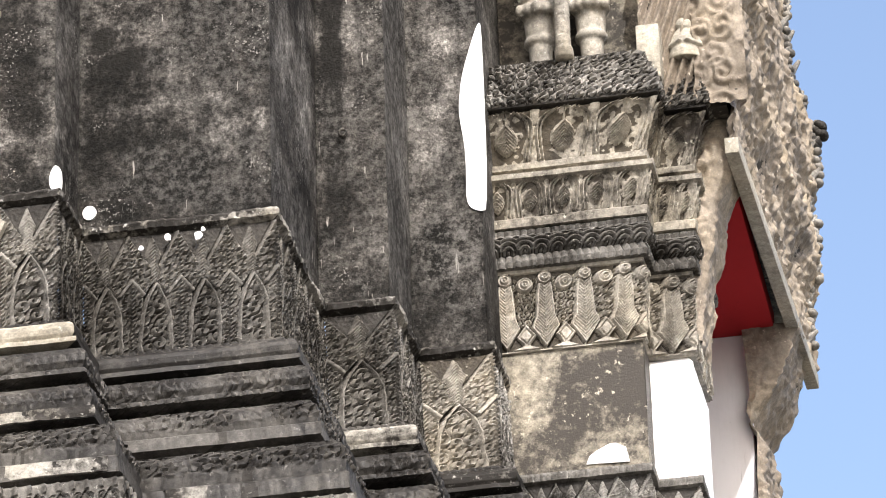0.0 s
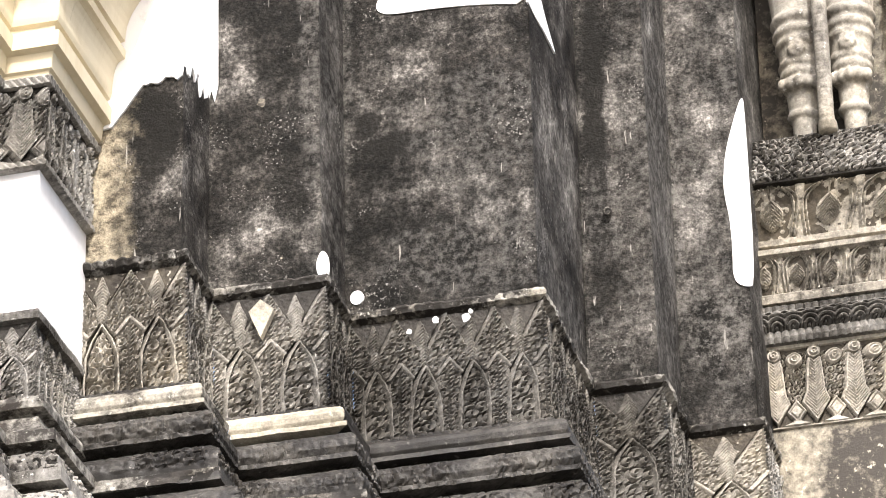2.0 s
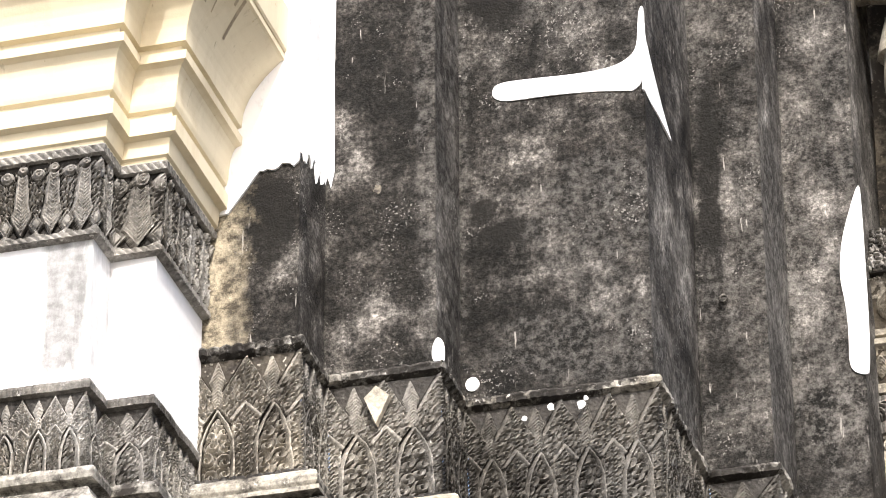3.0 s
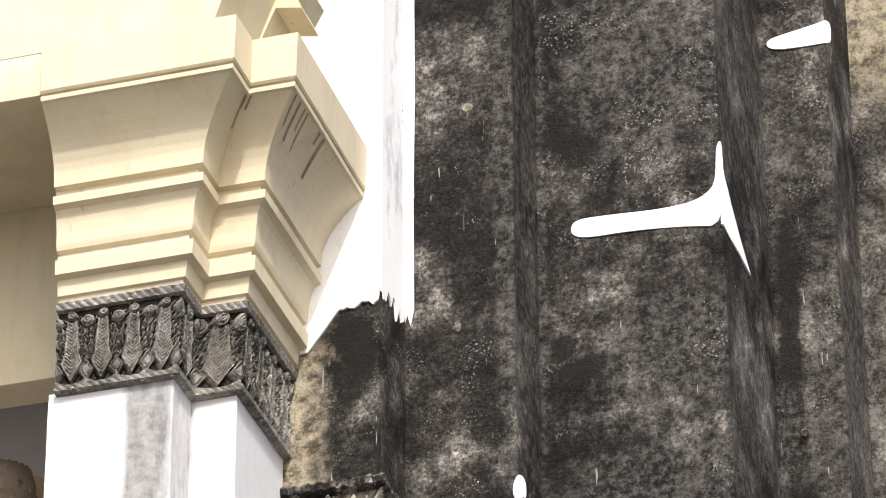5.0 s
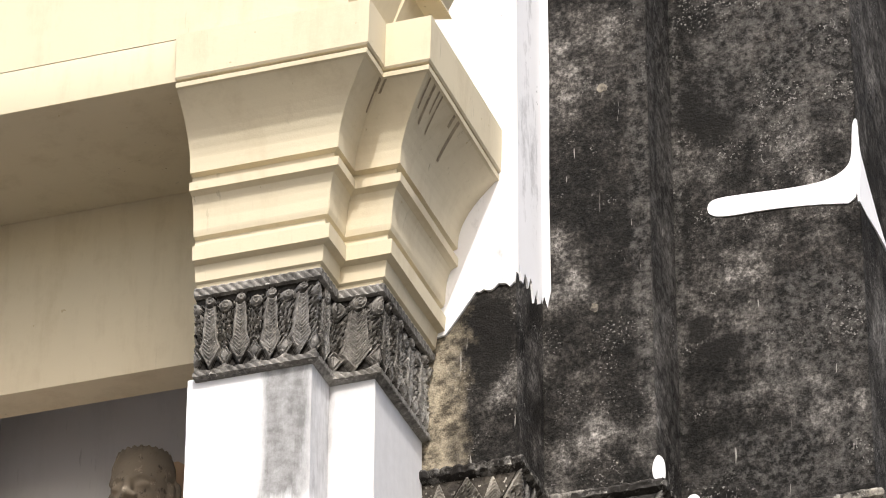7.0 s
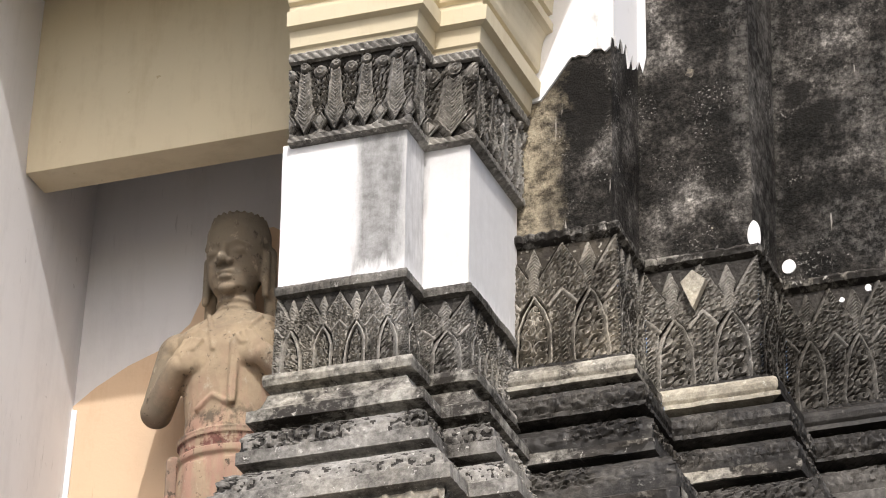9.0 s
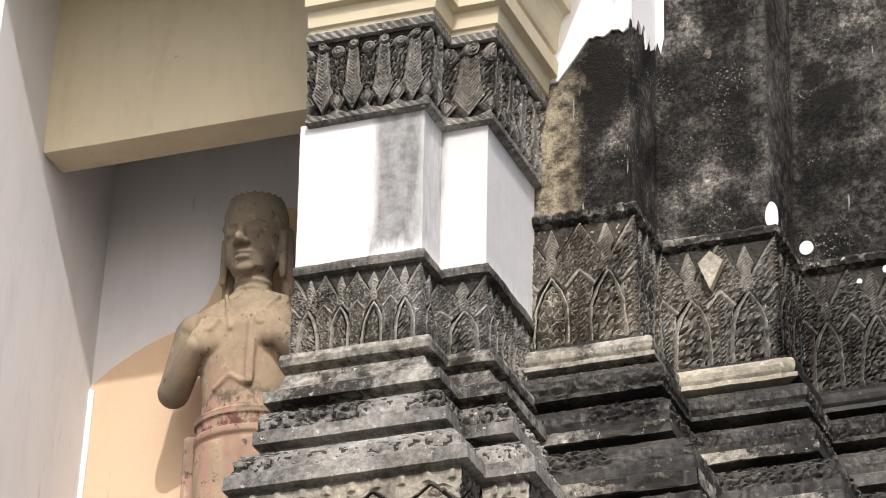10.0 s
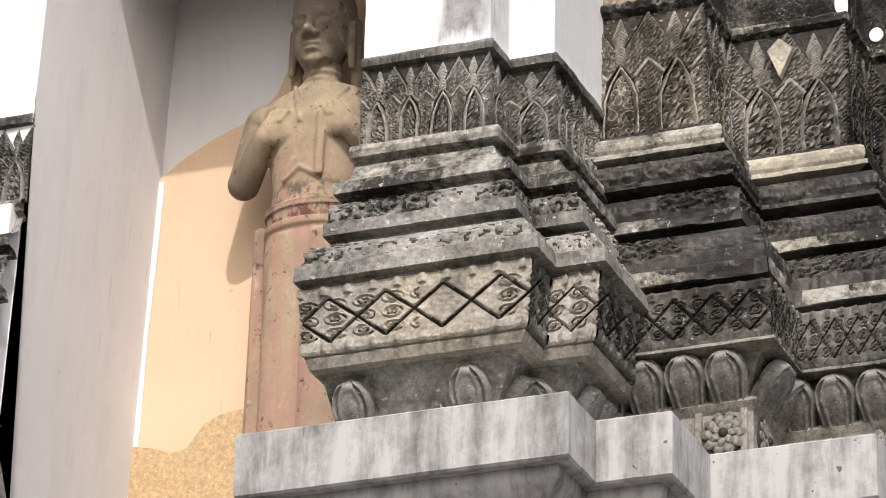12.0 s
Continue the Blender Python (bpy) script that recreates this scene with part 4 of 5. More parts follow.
def blot(cx, cz, y, r, seed, material, name="plaster_repair", label="small pale plaster repair"):
    g = random.Random(seed)
    pts = [(cx + r * g.uniform(0.7, 1.2) * math.cos(a), cz + r * 1.1 * g.uniform(0.7, 1.2) * math.sin(a)) for a in [k * 2 * math.pi / 9 for k in range(9)]]
    patch(pts, y, name, material, 0.006, label)


for k, (cx, cz, y, r) in enumerate(((-3.90, 10.50, 13.137, 0.020), (-3.945, 9.53, 13.137, 0.018), (-3.86, 8.86, 13.137, 0.015), (-3.41, 8.80, 13.467, 0.018))):
    blot(cx, cz, y, r, k, BEIGE_STAINED)
# beige plaque and white flecks let into the leaf bands
patch([(-3.930, 8.670), (-3.880, 8.625), (-3.930, 8.515), (-3.975, 8.625)], 13.098, "plaque", MOULD_CREAM, 0.03, "beige lozenge plaque")
for cx, cz, r in ((-3.466, 8.64, 0.010), (-3.365, 8.672, 0.013), (-3.25, 8.668, 0.017), (-3.232, 8.69, 0.009)):
    blot(cx, cz, 13.422, r, int(cx * -100), FRESH_WHITE, "plaster_repair", "white fleck of filler")

# ---- lotus petals and rosettes ----
def petal_mesh(w, h):
    bm = bmesh.new()
    rows = []
    nj, ni = 22, 18
    for i in range(ni + 1):
        t = i / ni
        hw = w / 2 * math.sqrt(max(0.0, 1 - max(0, (t - 0.55) / 0.45) ** 2)) * (0.78 + 0.22 * min(1, t / 0.55))
        row = []
        for j in range(nj + 1):
            x = -1 + 2 * j / nj
            d = min((1 - abs(x)) * hw, (1 - t) * h + 0.002)
            out = 0.010 + 0.020 * math.cos(x * math.pi / 2) * math.sin(math.pi * min(1, t * 0.8 + 0.15))
            rim = 0.014 * math.exp(-((d - 0.007) / 0.006) ** 2) + 0.010 * math.exp(-((d - 0.026) / 0.005) ** 2) - 0.010 * math.exp(-((d - 0.017) / 0.004) ** 2)
            y = -(out + rim) if 0 < j < nj and i < ni else 0.03
            row.append(bm.verts.new((x * hw, y, t * h)))
        rows.append(row)
    for a, b in zip(rows[:-1], rows[1:]):
        for j in range(nj):
            bm.faces.new((a[j], a[j + 1], b[j + 1], b[j]))
    bmesh.ops.remove_doubles(bm, verts=bm.verts, dist=1e-5)
    me = bpy.data.meshes.new("lotus_petal")
    bm.to_mesh(me)
    bm.free()
    me.polygons.foreach_set("use_smooth", [True] * len(me.polygons))
    me.materials.append(CARVED_MID)
    return me


def petals_on(parent, path, mesh, w, k, z, tilt, skip=lambda s, f: False):
    for s, (a, b) in enumerate(zip(path[:-1], path[1:])):
        ln = math.hypot(b[0] - a[0], b[1] - a[1])
        wa, wb = a[0] + a[2] * k, b[0] + b[2] * k
        va, vb = a[1] + a[3] * k, b[1] + b[3] * k
        turn = 0 if abs(b[0] - a[0]) > abs(b[1] - a[1]) else 90
        ln = math.hypot(wb - wa, vb - va)
        n = max(1, round(ln / w))
        for i in range(n):
            f = (i + 0.5) / n
            if skip(s, f):
                continue
            ob = new("lotus_petal", mesh)
            ob.parent = parent
            ob.matrix_basis = pose(wa + (wb - wa) * f, va + (vb - va) * f, z, tilt, 0, turn) @ Matrix.Diagonal((ln / n / w, 1, 1, 1))


PETAL_A = petal_mesh(0.135, 0.19)
PETAL_B = petal_mesh(0.125, 0.215)
petals_on(tower, TOWER[:10], PETAL_A, 0.135, 0.235, 7.045, 36)
petals_on(pillar, PILLAR[1:], PETAL_B, 0.125, 0.062, 6.862, 30, lambda s, f: s == 0 and 0.36 < f < 0.80)
petals_on(side, SIDE[::-1][:5], PETAL_B, 0.125, 0.062, 6.862, 30)


bm = bmesh.new()
bmesh.ops.create_uvsphere(bm, u_segments=12, v_segments=8, radius=1, matrix=Matrix.Diagonal((0.019, 0.007, 0.027, 1)))
ROSE_PETAL = bpy.data.meshes.new("rosette_petal")
bm.to_mesh(ROSE_PETAL)
bm.free()
ROSE_PETAL.polygons.foreach_set("use_smooth", [True] * len(ROSE_PETAL.polygons))
ROSE_PETAL.materials.append(CARVED_MID)


def rosette(at, turn):
    bm = bmesh.new()
    bmesh.ops.create_cone(bm, cap_ends=True, segments=32, radius1=0.078, radius2=0.070, depth=0.024, matrix=Matrix.Rotation(radians(90), 4, "X"))
    ball_at = Matrix.Translation((0, -0.022, 0)) @ Matrix.Diagonal((1, 0.7, 1, 1))
    bmesh.ops.create_uvsphere(bm, u_segments=14, v_segments=8, radius=0.017, matrix=ball_at)
    disc = part("rosette", bm, CRUST_SHADE, tower, "carved stucco rosette")
    disc.matrix_basis = pose(*at, 0, 0, turn)
    for rad, count, size, out in ((0.054, 10, 1.0, 0.012), (0.032, 7, 0.72, 0.019)):
        for i in range(count):
            a = i * 2 * math.pi / count
            ob = new("rosette_petal", ROSE_PETAL)
            ob.parent = disc
            ob.matrix_basis = Matrix.Translation((rad * math.cos(a), -out, rad * math.sin(a))) @ Matrix.Rotation(math.pi / 2 - a, 4, "Y") @ Matrix.Diagonal((size, size, size, 1))


rosette((-3.985, 12.548, 6.935), 0)
rosette((-3.885, 12.66, 6.935), 90)
rosette((-3.52, 12.868, 6.935), 0)
for cx in (-4.075, -3.915):
    bm = bmesh.new()
    box(bm, (cx - 0.012, 12.535, 6.83), (cx + 0.012, 12.56, 7.02), 0.004)
    part("stud_strip", bm, CARVED_MID, tower, "upright edging strip")

# ---- statues: each one plain mesh ----
def stack(bm, rings, seg=28):
    """Stacked elliptic rings (x, y, z, half width, half depth), capped."""
    prev = None
    for x, y, z, hw, hd in rings:
        ring = [bm.verts.new((x + hw * math.cos(a), y + hd * math.sin(a), z)) for a in [k * 2 * math.pi / seg for k in range(seg)]]
        if prev:
            for j in range(seg):
                bm.faces.new((prev[j], prev[(j + 1) % seg], ring[(j + 1) % seg], ring[j]))
        else:
            bm.faces.new(ring[::-1])
        prev = ring
    bm.faces.new(prev)


def ball(bm, x, y, z, rx, ry, rz, turn=(0, 0, 0)):
    bmesh.ops.create_uvsphere(bm, u_segments=18, v_segments=12, radius=1, matrix=pose(x, y, z, *turn) @ Matrix.Diagonal((rx, ry, rz, 1)))


def limb(bm, a, b, ra, rb, seg=16):
    a, b = Vector(a), Vector(b)
    q = (b - a).to_track_quat("Z", "Y").to_matrix()
    prev = None
    for t in np.linspace(0, 1, 7):
        r = ra + (rb - ra) * t
        c = a + (b - a) * t
        ring = [bm.verts.new(c + q @ Vector((r * math.cos(k), r * math.sin(k), 0))) for k in [j * 2 * math.pi / seg for j in range(seg)]]
        if prev:
            for j in range(seg):
                bm.faces.new((prev[j], prev[(j + 1) % seg], ring[(j + 1) % seg], ring[j]))
        else:
            bm.faces.new(ring[::-1])
        prev = ring
    bm.faces.new(prev)
    ball(bm, *a, ra, ra, ra)
    ball(bm, *b, rb, rb, rb)


def sculpt(name, bm, material, at, label, voxel=0.007, turn=0):
    ob = part(name, bm, material, None)
    mod = ob.modifiers.new("carve", "REMESH")
    mod.mode, mod.voxel_size, mod.use_smooth_shade = "VOXEL", voxel, True
    soft = ob.modifiers.new("soften", "SMOOTH")
    soft.factor, soft.iterations = 0.5, 1
    ob.matrix_basis = pose(*at, 0, 0, turn)
    return tagged(ob, label, "statue")


def sandstone_figure():
    n = Nodes("painted_weathered_figure")
    z = n.height()
    stone = n.mix(n.ramp(n.noise(6, 6, 0.65), [(0.42, 0.0), (0.60, 1.0)]), (0.42, 0.33, 0.225), (0.33, 0.255, 0.18))
    # pink paint left on the robe and the lower chest
    low = n.ramp(n.math("ADD", n.math("MULTIPLY", z, 0.4), n.math("MULTIPLY", n.noise(4, 6, 0.65), 0.30)), [(0.72, 1.0), (0.82, 0.0)])
    pink = n.math("MULTIPLY", low, n.ramp(n.noise(5, 7, 0.7, stretch=(3, 3, 0.5)), [(0.42, 0.1), (0.54, 0.75)]))
    wash = n.mix(pink, stone, (0.40, 0.235, 0.185))
    # grey lichen over shoulders, arms and head
    top = n.ramp(n.math("ADD", n.math("MULTIPLY", z, 0.35), n.math("MULTIPLY", n.noise(5, 8, 0.7), 0.40)), [(0.80, 0.0), (0.92, 0.85)])
    arm = n.ramp(n.math("ADD", n.math("ABSOLUTE", n.axis(0), 0.0), n.math("MULTIPLY", n.noise(7, 8, 0.72), 0.22)), [(0.30, 0.0), (0.37, 0.75)])
    col = n.mix(n.math("MAXIMUM", top, n.math("MULTIPLY", arm, n.math("GREATER_THAN", z, 1.2))), wash, (0.175, 0.15, 0.115))
    soot = n.math("MULTIPLY", n.ramp(n.math("ABSOLUTE", n.math("ADD", n.math("SUBTRACT", z, 1.47), n.math("MULTIPLY", n.noise(6, 6, 0.7), 0.12)), 0.0), [(0.02, 0.8), (0.07, 0.0)]), n.ramp(n.noise(16, 6, 0.7), [(0.42, 0.0), (0.54, 1.0)]))
    col = n.mix(soot, col, (0.09, 0.078, 0.062))
    band = n.math("MULTIPLY", n.math("GREATER_THAN", z, 1.302), n.math("MULTIPLY", n.math("LESS_THAN", z, 1.350), n.math("LESS_THAN", n.math("ABSOLUTE", n.axis(0), 0.0), 0.205)))
    col = n.mix(n.math("MULTIPLY", band, n.ramp(n.noise(11, 6, 0.7), [(0.42, 0.1), (0.52, 0.9)])), col, (0.13, 0.050, 0.044))
    flake = n.ramp(n.noise(22, 8, 0.78), [(0.58, 0.0), (0.63, 0.85)])
    col = n.mix(flake, col, (0.075, 0.062, 0.048))
    pale = n.ramp(n.noise(19, 7, 0.75, stretch=(1, 1, 0.6)), [(0.58, 0.0), (0.66, 0.7)])
    col = n.mix(pale, col, (0.50, 0.43, 0.33))
    return n.finish(col, 0.85, n.noise(45, 8, 0.78, stretch=(1, 1, 0.5)), 0.007, 0.9)


FIGURE = sandstone_figure()
bm = bmesh.new()
# long robe, hips, chest, neck
stack(bm, [(0.0, 0, 0.0, 0.235, 0.15), (0, 0, 0.12, 0.225, 0.14), (0, 0, 0.6, 0.205, 0.135), (0, 0, 1.0, 0.20, 0.14), (0, 0, 1.20, 0.202, 0.147), (0, 0, 1.295, 0.194, 0.142)])
# girdle between two double cords
for zc in (1.288, 1.362):
    for off in (-0.008, 0.008):
        stack(bm, [(0, 0, zc + off - 0.009, 0.190, 0.144), (0, 0, zc + off - 0.004, 0.203, 0.157), (0, 0, zc + off + 0.004, 0.203, 0.157), (0, 0, zc + off + 0.009, 0.190, 0.144)])
stack(bm, [(0, 0, 1.27, 0.196, 0.150), (0, 0, 1.33, 0.194, 0.148), (0, 0, 1.38, 0.190, 0.146)])
stack(bm, [(0, 0, 1.33, 0.186, 0.138), (0, 0, 1.46, 0.176, 0.132), (0, -0.005, 1.60, 0.190, 0.138), (0, -0.008, 1.72, 0.215, 0.138), (0, 0.0, 1.80, 0.245, 0.120), (0, 0.008, 1.845, 0.205, 0.100), (0, 0.012, 1.875, 0.140, 0.085), (0, 0.015, 1.90, 0.085, 0.078)])
limb(bm, (0, 0.015, 1.85), (0.0, 0.0, 2.02), 0.074, 0.070)
# two neck creases
for zc in (1.905, 1.935):
    stack(bm, [(0, 0.008, zc - 0.008, 0.070, 0.070), (0, 0.006, zc, 0.080, 0.080), (0, 0.006, zc + 0.008, 0.070, 0.070)], 20)
for sx in (-1, 1):
    ball(bm, 0.095 * sx, -0.108, 1.68, 0.068, 0.045, 0.068)
    ball(bm, 0.215 * sx, 0.0, 1.775, 0.080, 0.078, 0.072)
    limb(bm, (0.232 * sx, 0.0, 1.77), (0.298 * sx, -0.01, 1.535), 0.070, 0.060)
    limb(bm, (0.296 * sx, -0.02, 1.53), (0.170 * sx, -0.118, 1.655), 0.060, 0.046)
    # palm and fingers laid on the breast
    ball(bm, 0.140 * sx, -0.128, 1.675, 0.046, 0.034, 0.060, (0, 18 * sx, 0))
    for i in range(4):
        limb(bm, ((0.155 - 0.020 * i) * sx, -0.148, 1.695 + 0.004 * i), ((0.135 - 0.022 * i) * sx, -0.142, 1.755 - 0.006 * abs(i - 1)), 0.012, 0.009, 8)
    # hanging robe edge beside the legs
    stack(bm, [(0.250 * sx, 0.06, 0.0, 0.055, 0.05), (0.245 * sx, 0.06, 0.7, 0.045, 0.045), (0.240 * sx, 0.05, 1.36, 0.030, 0.04)], 14)
    limb(bm, (0.262 * sx, 0.015, 0.0), (0.252 * sx, 0.012, 1.34), 0.011, 0.009, 8)
    stack(bm, [(0.07 * sx, -0.128, 0.05, 0.085, 0.04), (0.075 * sx, -0.120, 0.8, 0.08, 0.04), (0.07 * sx, -0.115, 1.25, 0.06, 0.035)], 18)
# robe hem across the chest and the angular fold under it
limb(bm, (0.050, -0.141, 1.475), (0.060, -0.145, 1.72), 0.010, 0.010, 8)
limb(bm, (0.066, -0.139, 1.475), (0.076, -0.144, 1.72), 0.010, 0.010, 8)
limb(bm, (-0.085, -0.123, 1.468), (-0.020, -0.135, 1.512), 0.010, 0.010, 8)
limb(bm, (-0.020, -0.135, 1.512), (0.045, -0.133, 1.472), 0.010, 0.010, 8)
limb(bm, (-0.060, -0.103, 1.855), (-0.020, -0.144, 1.70), 0.010, 0.010, 8)
limb(bm, (0.075, -0.125, 1.74), (0.145, -0.090, 1.83), 0.010, 0.010, 8)
# head: broad skull and jaw, brow, half-closed lids, broad nose, full lips, long ears, cap of hair
hz = 1.955
stack(bm, [(0, -0.012, hz, 0.044, 0.055), (0, -0.020, hz + 0.025, 0.074, 0.084), (0, -0.018, hz + 0.07, 0.096, 0.100), (0, -0.014, hz + 0.13, 0.108, 0.110), (0, -0.008, hz + 0.19, 0.114, 0.116), (0, 0.0, hz + 0.25, 0.114, 0.116), (0, 0.004, hz + 0.30, 0.106, 0.108), (0, 0.006, hz + 0.33, 0.084, 0.088)], 28)
stack(bm, [(0, 0.012, hz + 0.215, 0.122, 0.122), (0, 0.012, hz + 0.28, 0.122, 0.122), (0, 0.014, hz + 0.325, 0.108, 0.108), (0, 0.016, hz + 0.350, 0.078, 0.080), (0, 0.016, hz + 0.365, 0.034, 0.038)], 28)
# combed strands over the forehead
for i in range(13):
    a = radians(-96 + 16 * i)
    limb(bm, (0.118 * math.sin(a), 0.010 - 0.118 * math.cos(a), hz + 0.215 + 0.012 * (i % 2)), (0.098 * math.sin(a), 0.012 - 0.098 * math.cos(a), hz + 0.335), 0.011, 0.009, 8)
limb(bm, (0, -0.122, hz + 0.185), (0, -0.146, hz + 0.118), 0.013, 0.021, 10)
for sx in (-1, 1):
    ball(bm, 0.021 * sx, -0.130, hz + 0.108, 0.016, 0.018, 0.014)
ball(bm, 0, -0.112, hz + 0.072, 0.038, 0.018, 0.010)
ball(bm, 0, -0.108, hz + 0.053, 0.030, 0.018, 0.011)
ball(bm, 0, -0.090, hz + 0.016, 0.034, 0.024, 0.020)
for sx in (-1, 1):
    ball(bm, 0.048 * sx, -0.108, hz + 0.155, 0.030, 0.017, 0.015)
    limb(bm, (0.022 * sx, -0.118, hz + 0.141), (0.074 * sx, -0.096, hz + 0.146), 0.005, 0.005, 8)
    limb(bm, (0.016 * sx, -0.122, hz + 0.186), (0.050 * sx, -0.116, hz + 0.198), 0.010, 0.009, 8)
    limb(bm, (0.050 * sx, -0.116, hz + 0.198), (0.088 * sx, -0.090, hz + 0.182), 0.009, 0.007, 8)
    limb(bm, (0.114 * sx, 0.00, hz + 0.18), (0.122 * sx, -0.006, hz + 0.01), 0.021, 0.014, 10)
    limb(bm, (0.112 * sx, 0.04, hz + 0.20), (0.124 * sx, 0.045, hz - 0.07), 0.030, 0.022, 10)
sculpt("standing_statue", bm, FIGURE, (-5.685, 12.98, 6.826), "weathered standing stone figure with traces of pink paint", 0.006)

# guardian on the side capital: legs in knee bands, skirt, staff
bm = bmesh.new()
for sx in (-1, 1):
    x = 0.107 * sx
    stack(bm, [(x, 0, 0.0, 0.045, 0.05), (x, 0, 0.17, 0.050, 0.055), (x, 0, 0.18, 0.068, 0.068), (x, 0, 0.20, 0.070, 0.070), (x, 0, 0.21, 0.058, 0.06), (x, 0, 0.26, 0.064, 0.065), (x, 0, 0.33, 0.066, 0.068)], 20)
    for z, r in ((0.33, 0.085), (0.375, 0.092), (0.42, 0.096), (0.52, 0.104), (0.57, 0.112), (0.63, 0.118)):
        stack(bm, [(x, 0, z - 0.018, r - 0.016, r - 0.014), (x, 0, z, r, r), (x, 0, z + 0.018, r - 0.004, r), (x, 0, z + 0.034, r - 0.018, r - 0.014)], 22)
    stack(bm, [(x, 0, 0.33, 0.075, 0.075), (x, 0, 0.55, 0.095, 0.095), (x, 0, 0.80, 0.12, 0.11), (x * 0.8, 0, 1.0, 0.13, 0.12)], 20)
    for i in range(8):
        a = i * math.pi / 4
        ball(bm, x + 0.028 * math.cos(a), -0.098, 0.475 + 0.028 * math.sin(a), 0.012, 0.014, 0.012)
    ball(bm, x, -0.105, 0.475, 0.014, 0.016, 0.014)
    for i in range(5):
        ball(bm, x - 0.07 + 0.035 * i, -0.085 + 0.012 * abs(i - 2), 0.325, 0.022, 0.025, 0.030)
    limb(bm, (0.24 * sx, 0, 1.62), (0.30 * sx, -0.03, 1.25), 0.07, 0.06)
    limb(bm, (0.30 * sx, -0.03, 1.25), (0.05 * sx, -0.17, 1.12), 0.055, 0.045)
stack(bm, [(0, 0, 0.92, 0.25, 0.15), (0, 0, 1.05, 0.22, 0.15), (0, 0, 1.15, 0.19, 0.13), (0, 0, 1.4, 0.21, 0.14), (0, 0, 1.62, 0.26, 0.13), (0, 0, 1.70, 0.12, 0.09), (0, 0, 1.78, 0.07, 0.07)])
stack(bm, [(0, 0, 1.76, 0.06, 0.07), (0, -0.01, 1.83, 0.09, 0.10), (0, 0, 1.95, 0.10, 0.11), (0, 0, 2.02, 0.11, 0.11), (0, 0, 2.2, 0.05, 0.05), (0, 0, 2.45, 0.01, 0.01)], 22)
stack(bm, [(0.005, -0.10, 0.05, 0.042, 0.04), (0.005, -0.12, 0.09, 0.040, 0.04), (0.005, -0.13, 0.10, 0.028, 0.028)] + [(0.005, -0.13, 0.10 + 0.011 * i, 0.030 + 0.006 * (i % 2), 0.030 + 0.006 * (i % 2)) for i in range(1, 96)], 14)
sculpt("guardian_statue", bm, CARVED_PALE, (-2.10, 15.13, 10.085), "cream stucco guardian with banded knees and twisted staff on the capital", 0.008)

# ---- side porch: far jamb, red soffit, carved gable seen along its face ----
sp = thing("side_porch", "side porch with red soffit, white jamb and carved stucco gable", "porch", kind="structure")
for name, lo, hi, m, text in (
        ("soffit", (-2.6, 15.62, 9.702), (-1.475, 16.905, 9.80), RED, "dark red painted soffit"),
        ("far_jamb", (-2.9, 16.90, 6.5), (-1.600, 17.45, 9.702), JAMB, "white jamb in shade"),
        ("back_wall", (-2.9, 15.3, 6.5), (-2.36, 17.0, 9.75), WHITE, "white wall in the depth of the side niche"),
        ("upper_wall", (-2.9, 15.36, 9.80), (-1.78, 17.6, 13.2), BEIGE_STAINED, "cream wall over the side porch")):
    b = bmesh.new()
    box(b, lo, hi, 0.006)
    part(name, b, m, sp, text)
b = bmesh.new()
box(b, (-1.475, 15.16, 9.690), (-1.418, 17.52, 9.76), 0.004)
for v in b.verts:
    v.co.x += 0.030 * (v.co.y - 15.16)
part("lip_board", b, MOULD_CREAM, sp, "plain cream board along the gable's foot")


def ornament(u, v, seed):
    """Deep stucco foliage, figures and scales, with a rough break-up."""
    big = np.abs(value_noise(u * 5.5, v * 5.5, seed) - 0.5) * 2
    mid = np.abs(value_noise(u * 13, v * 13, seed + 4) - 0.5) * 2
    curls = np.zeros(np.broadcast(u, v).shape)
    g = random.Random(seed)
    for cu in np.arange(float(u.min()), float(u.max()), 0.11):
        for cv in np.arange(float(v.min()), float(v.max()), 0.12):
            curls = np.maximum(curls, scroll(u, v, cu + g.uniform(-0.03, 0.03), cv + g.uniform(-0.03, 0.03), 0.050, 0.085, g.choice((-1, 1))))
    return 0.030 * (1 - big) ** 2 + 0.016 * (1 - mid) ** 2 + 0.016 * curls + 0.005 * value_noise(u * 30, v * 30, seed + 2)


GX = np.array([9.70, 9.78, 10.07, 10.26, 10.40, 10.53, 10.67, 10.94, 11.07, 11.29, 11.50, 11.75, 12.6])
GV = np.array([-1.375, -1.36, -1.365, -1.30, -1.305, -1.325, -1.285, -1.285, -1.35, -1.375, -1.375, -1.385, -1.45])
yy, zz = np.arange(15.18, 17.521, 0.009), np.arange(9.70, 12.4, 0.009)
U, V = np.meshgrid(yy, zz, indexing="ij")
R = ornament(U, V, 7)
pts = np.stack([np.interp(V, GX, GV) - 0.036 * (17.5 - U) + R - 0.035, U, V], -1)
# low relief gets the brown colour, shade painted between the ornaments
grid_mesh("gable_carving", pts, GABLE, sp, "crusted cream stucco gable carving", 60, R < 0.016, BROWN_HOLLOW_SHADE)
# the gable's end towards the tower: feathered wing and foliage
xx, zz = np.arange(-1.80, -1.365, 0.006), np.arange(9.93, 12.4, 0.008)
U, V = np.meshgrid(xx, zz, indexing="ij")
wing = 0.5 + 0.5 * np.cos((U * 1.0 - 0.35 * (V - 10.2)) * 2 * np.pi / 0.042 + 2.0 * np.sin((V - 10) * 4))
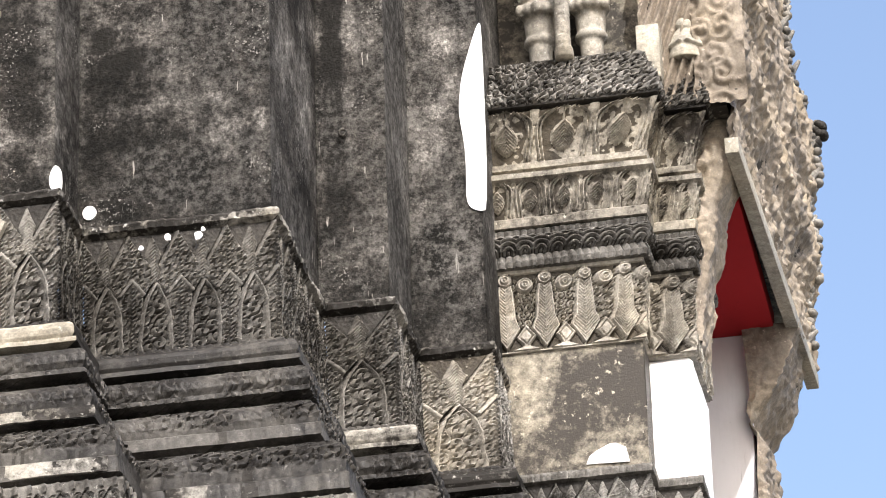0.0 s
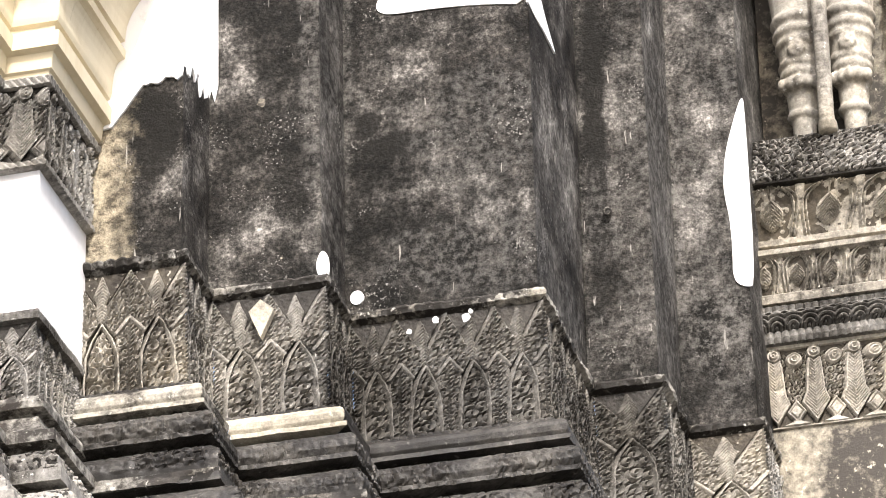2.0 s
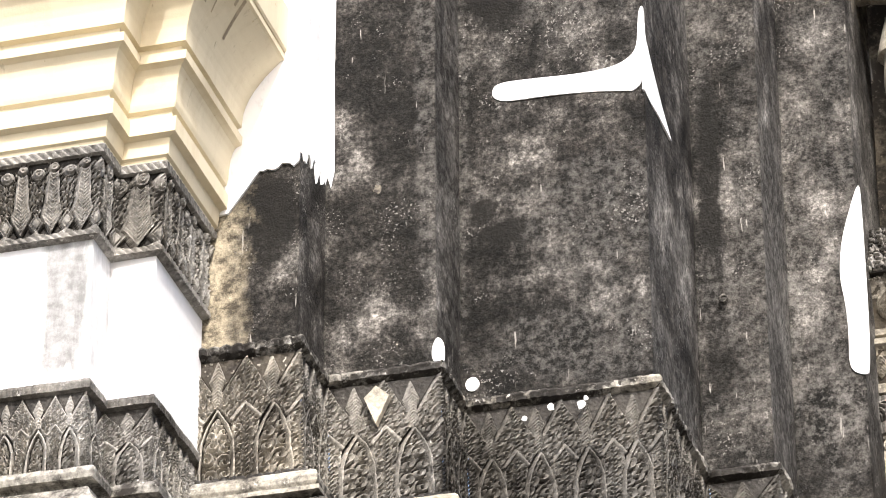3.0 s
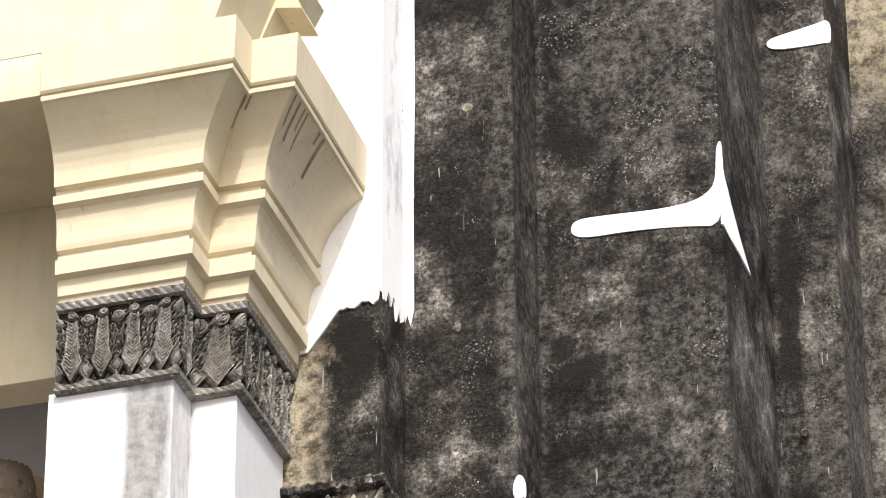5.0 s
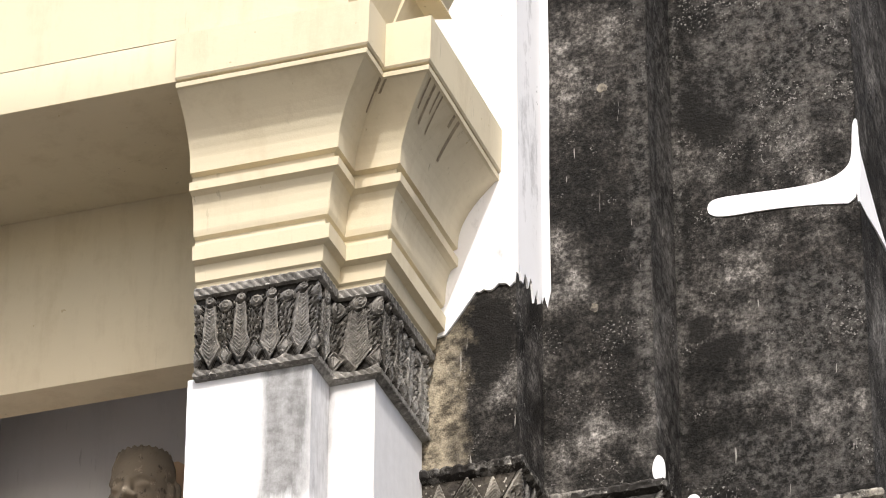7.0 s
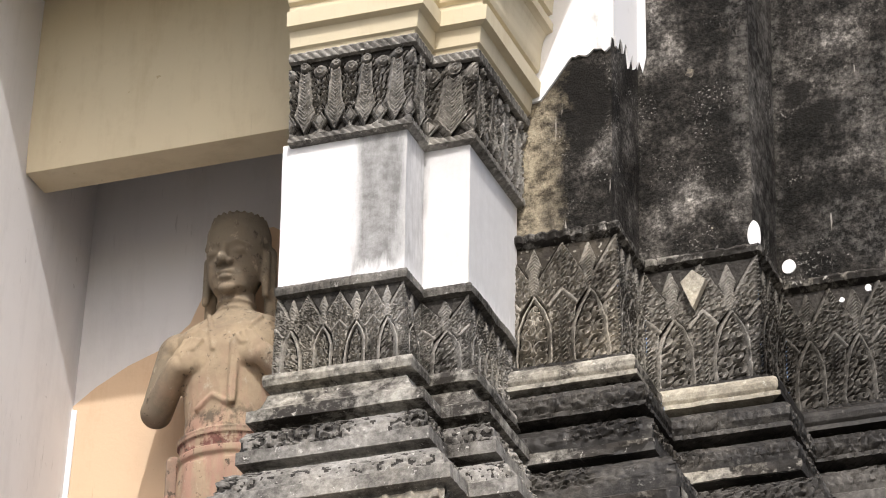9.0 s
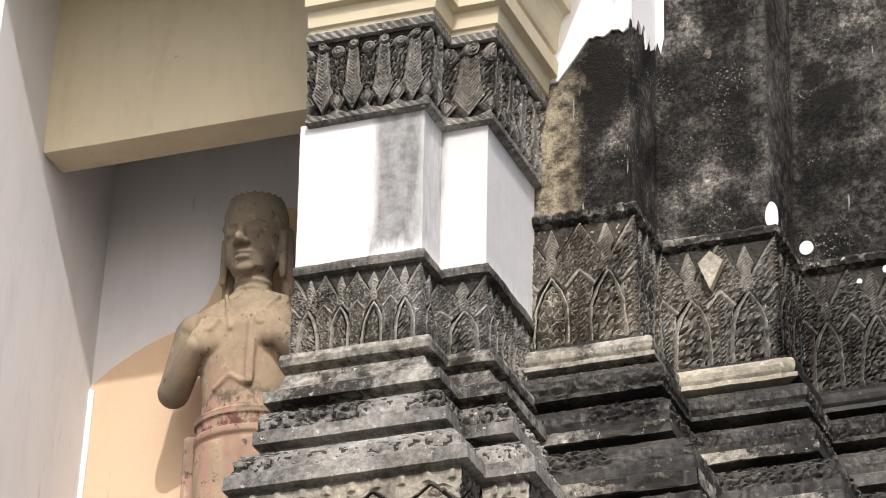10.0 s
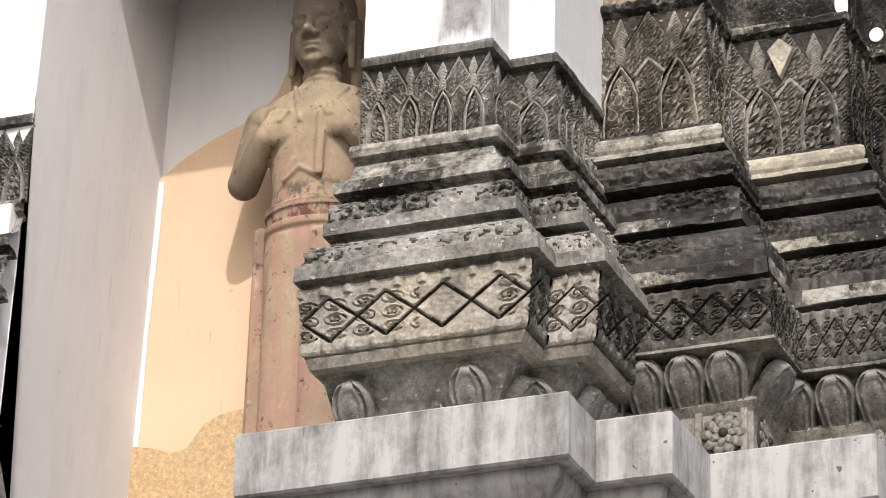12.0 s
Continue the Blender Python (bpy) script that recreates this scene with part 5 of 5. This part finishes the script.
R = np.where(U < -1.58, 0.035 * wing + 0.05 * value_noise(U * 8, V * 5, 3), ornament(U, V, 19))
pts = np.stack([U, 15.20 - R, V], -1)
# same painted shade in the hollows of wing and foliage
grid_mesh("gable_carving", pts, GABLE, sp, "feathered wing and foliage on the gable's end", 60, R < 0.008, BROWN_HOLLOW_SHADE)
b = bmesh.new()
box(b, (-1.80, 15.20, 9.93), (-1.42, 17.5, 12.4), 0.0)
for v in b.verts:
    if v.co.x > -1.6:
        v.co.x += -0.04 + 0.03 * (v.co.y - 15.2)
part("gable_core", b, BEIGE_STAINED, sp)
# square cream pier beside the guardian
b = bmesh.new()
box(b, (-1.80, 15.05, 10.02), (-1.705, 15.22, 10.27), 0.006)
part("pier", b, MOULD_CREAM, sp, "small plain cream pier")
# flame leaves that stand off the gable's outer edge
for i in range(15):
    z0 = 9.86 + i * 0.165
    x0 = float(np.interp(z0, GX, GV))
    g = random.Random(i)
    b = bmesh.new()
    for k in range(4):
        limb(b, (x0 - 0.03, 17.38 + 0.03 * k, z0 + 0.03 * k), (x0 + g.uniform(0.0, 0.035), 17.40 + 0.03 * k, z0 + 0.06 + 0.045 * k), 0.028, 0.010, 8)
        ball(b, x0 + g.uniform(-0.01, 0.02), 17.42, z0 + 0.04 * k, 0.026, 0.03, 0.022)
    part("flame_leaf", b, CARVED_MID, sp, "curled stucco flame leaf")
b = bmesh.new()
for k in range(9):
    a = k * 0.7
    ball(b, -1.255 + 0.022 * math.cos(a), 17.42, 10.93 + 0.055 * math.sin(a * 1.3), 0.026, 0.04, 0.026)
part("flame_leaf", b, CRUST_SHADE, sp, "blackened curled finial")
# broken carving on the far jamb
zz, yy = np.arange(8.5, 9.72, 0.008), np.arange(16.86, 17.4, 0.012)
U, V = np.meshgrid(yy, zz, indexing="ij")
edge = np.interp(V, [8.5, 8.93, 8.99, 9.15, 9.25, 9.32, 9.45, 9.60, 9.72], [-1.56, -1.545, -1.55, -1.53, -1.60, -1.565, -1.47, -1.41, -1.37])
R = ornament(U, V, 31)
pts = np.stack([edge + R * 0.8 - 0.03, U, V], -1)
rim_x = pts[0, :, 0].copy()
# hollows of the broken carving are shaded by colour
grid_mesh("jamb_carving", pts, GABLE, sp, "broken stucco carving on the jamb", 60, R < 0.014, BROWN_HOLLOW_SHADE)
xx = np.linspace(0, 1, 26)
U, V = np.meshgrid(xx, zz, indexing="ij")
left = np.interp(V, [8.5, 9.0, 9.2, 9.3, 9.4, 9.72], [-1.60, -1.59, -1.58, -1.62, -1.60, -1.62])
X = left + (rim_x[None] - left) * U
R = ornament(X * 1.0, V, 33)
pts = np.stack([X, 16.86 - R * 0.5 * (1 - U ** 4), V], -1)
grid_mesh("jamb_carving", pts, GABLE, sp, "broken stucco carving on the jamb", 60, R < 0.014, BROWN_HOLLOW_SHADE)
# seated figurine on the side capital
bm = bmesh.new()
stack(bm, [(0, 0, 0, 0.065, 0.05), (0, 0, 0.04, 0.06, 0.05), (0, 0, 0.07, 0.052, 0.04), (0, 0, 0.13, 0.056, 0.036), (0, 0, 0.165, 0.036, 0.03)], 16)
ball(bm, 0, -0.005, 0.20, 0.034, 0.034, 0.042)
for sx in (-1, 1):
    limb(bm, (0.045 * sx, 0, 0.135), (0.06 * sx, -0.02, 0.07), 0.014, 0.012, 8)
    limb(bm, (0.06 * sx, -0.02, 0.07), (0.015 * sx, -0.045, 0.09), 0.012, 0.010, 8)
sculpt("seated_figurine", bm, MOULD_CREAM, (-1.615, 15.185, 10.155), "small pale seated stucco figure on the side capital", 0.006).scale = (1.1, 1.1, 0.8)

zz = np.arange(8.95, 10.0, 0.008)
U, V = np.meshgrid(np.linspace(0, 1, 40), zz, indexing="ij")
X = -1.71 + (np.interp(V, [8.95, 9.3, 9.55, 9.75, 9.95], [-1.655, -1.60, -1.545, -1.475, -1.45]) + 1.71 + 0.02 * (value_noise(V * 16, V * 3, 5) - 0.5)) * U
R = ornament(X, V, 41)
pts = np.stack([X, 15.33 - R * (1 - U ** 4), V], -1)
grid_mesh("bracket_carving", pts, GABLE, sp, "ragged carved bracket under the gable", 60)
side_x = pts[-1, :, 0]
W, V2 = np.meshgrid(np.linspace(15.33, 15.60, 24), zz, indexing="ij")
grid_mesh("bracket_carving", np.stack([side_x[None] + 0.5 * ornament(W, V2, 43) * (W > 15.34), W, V2], -1), GABLE, sp, "ragged carved bracket under the gable", 60)
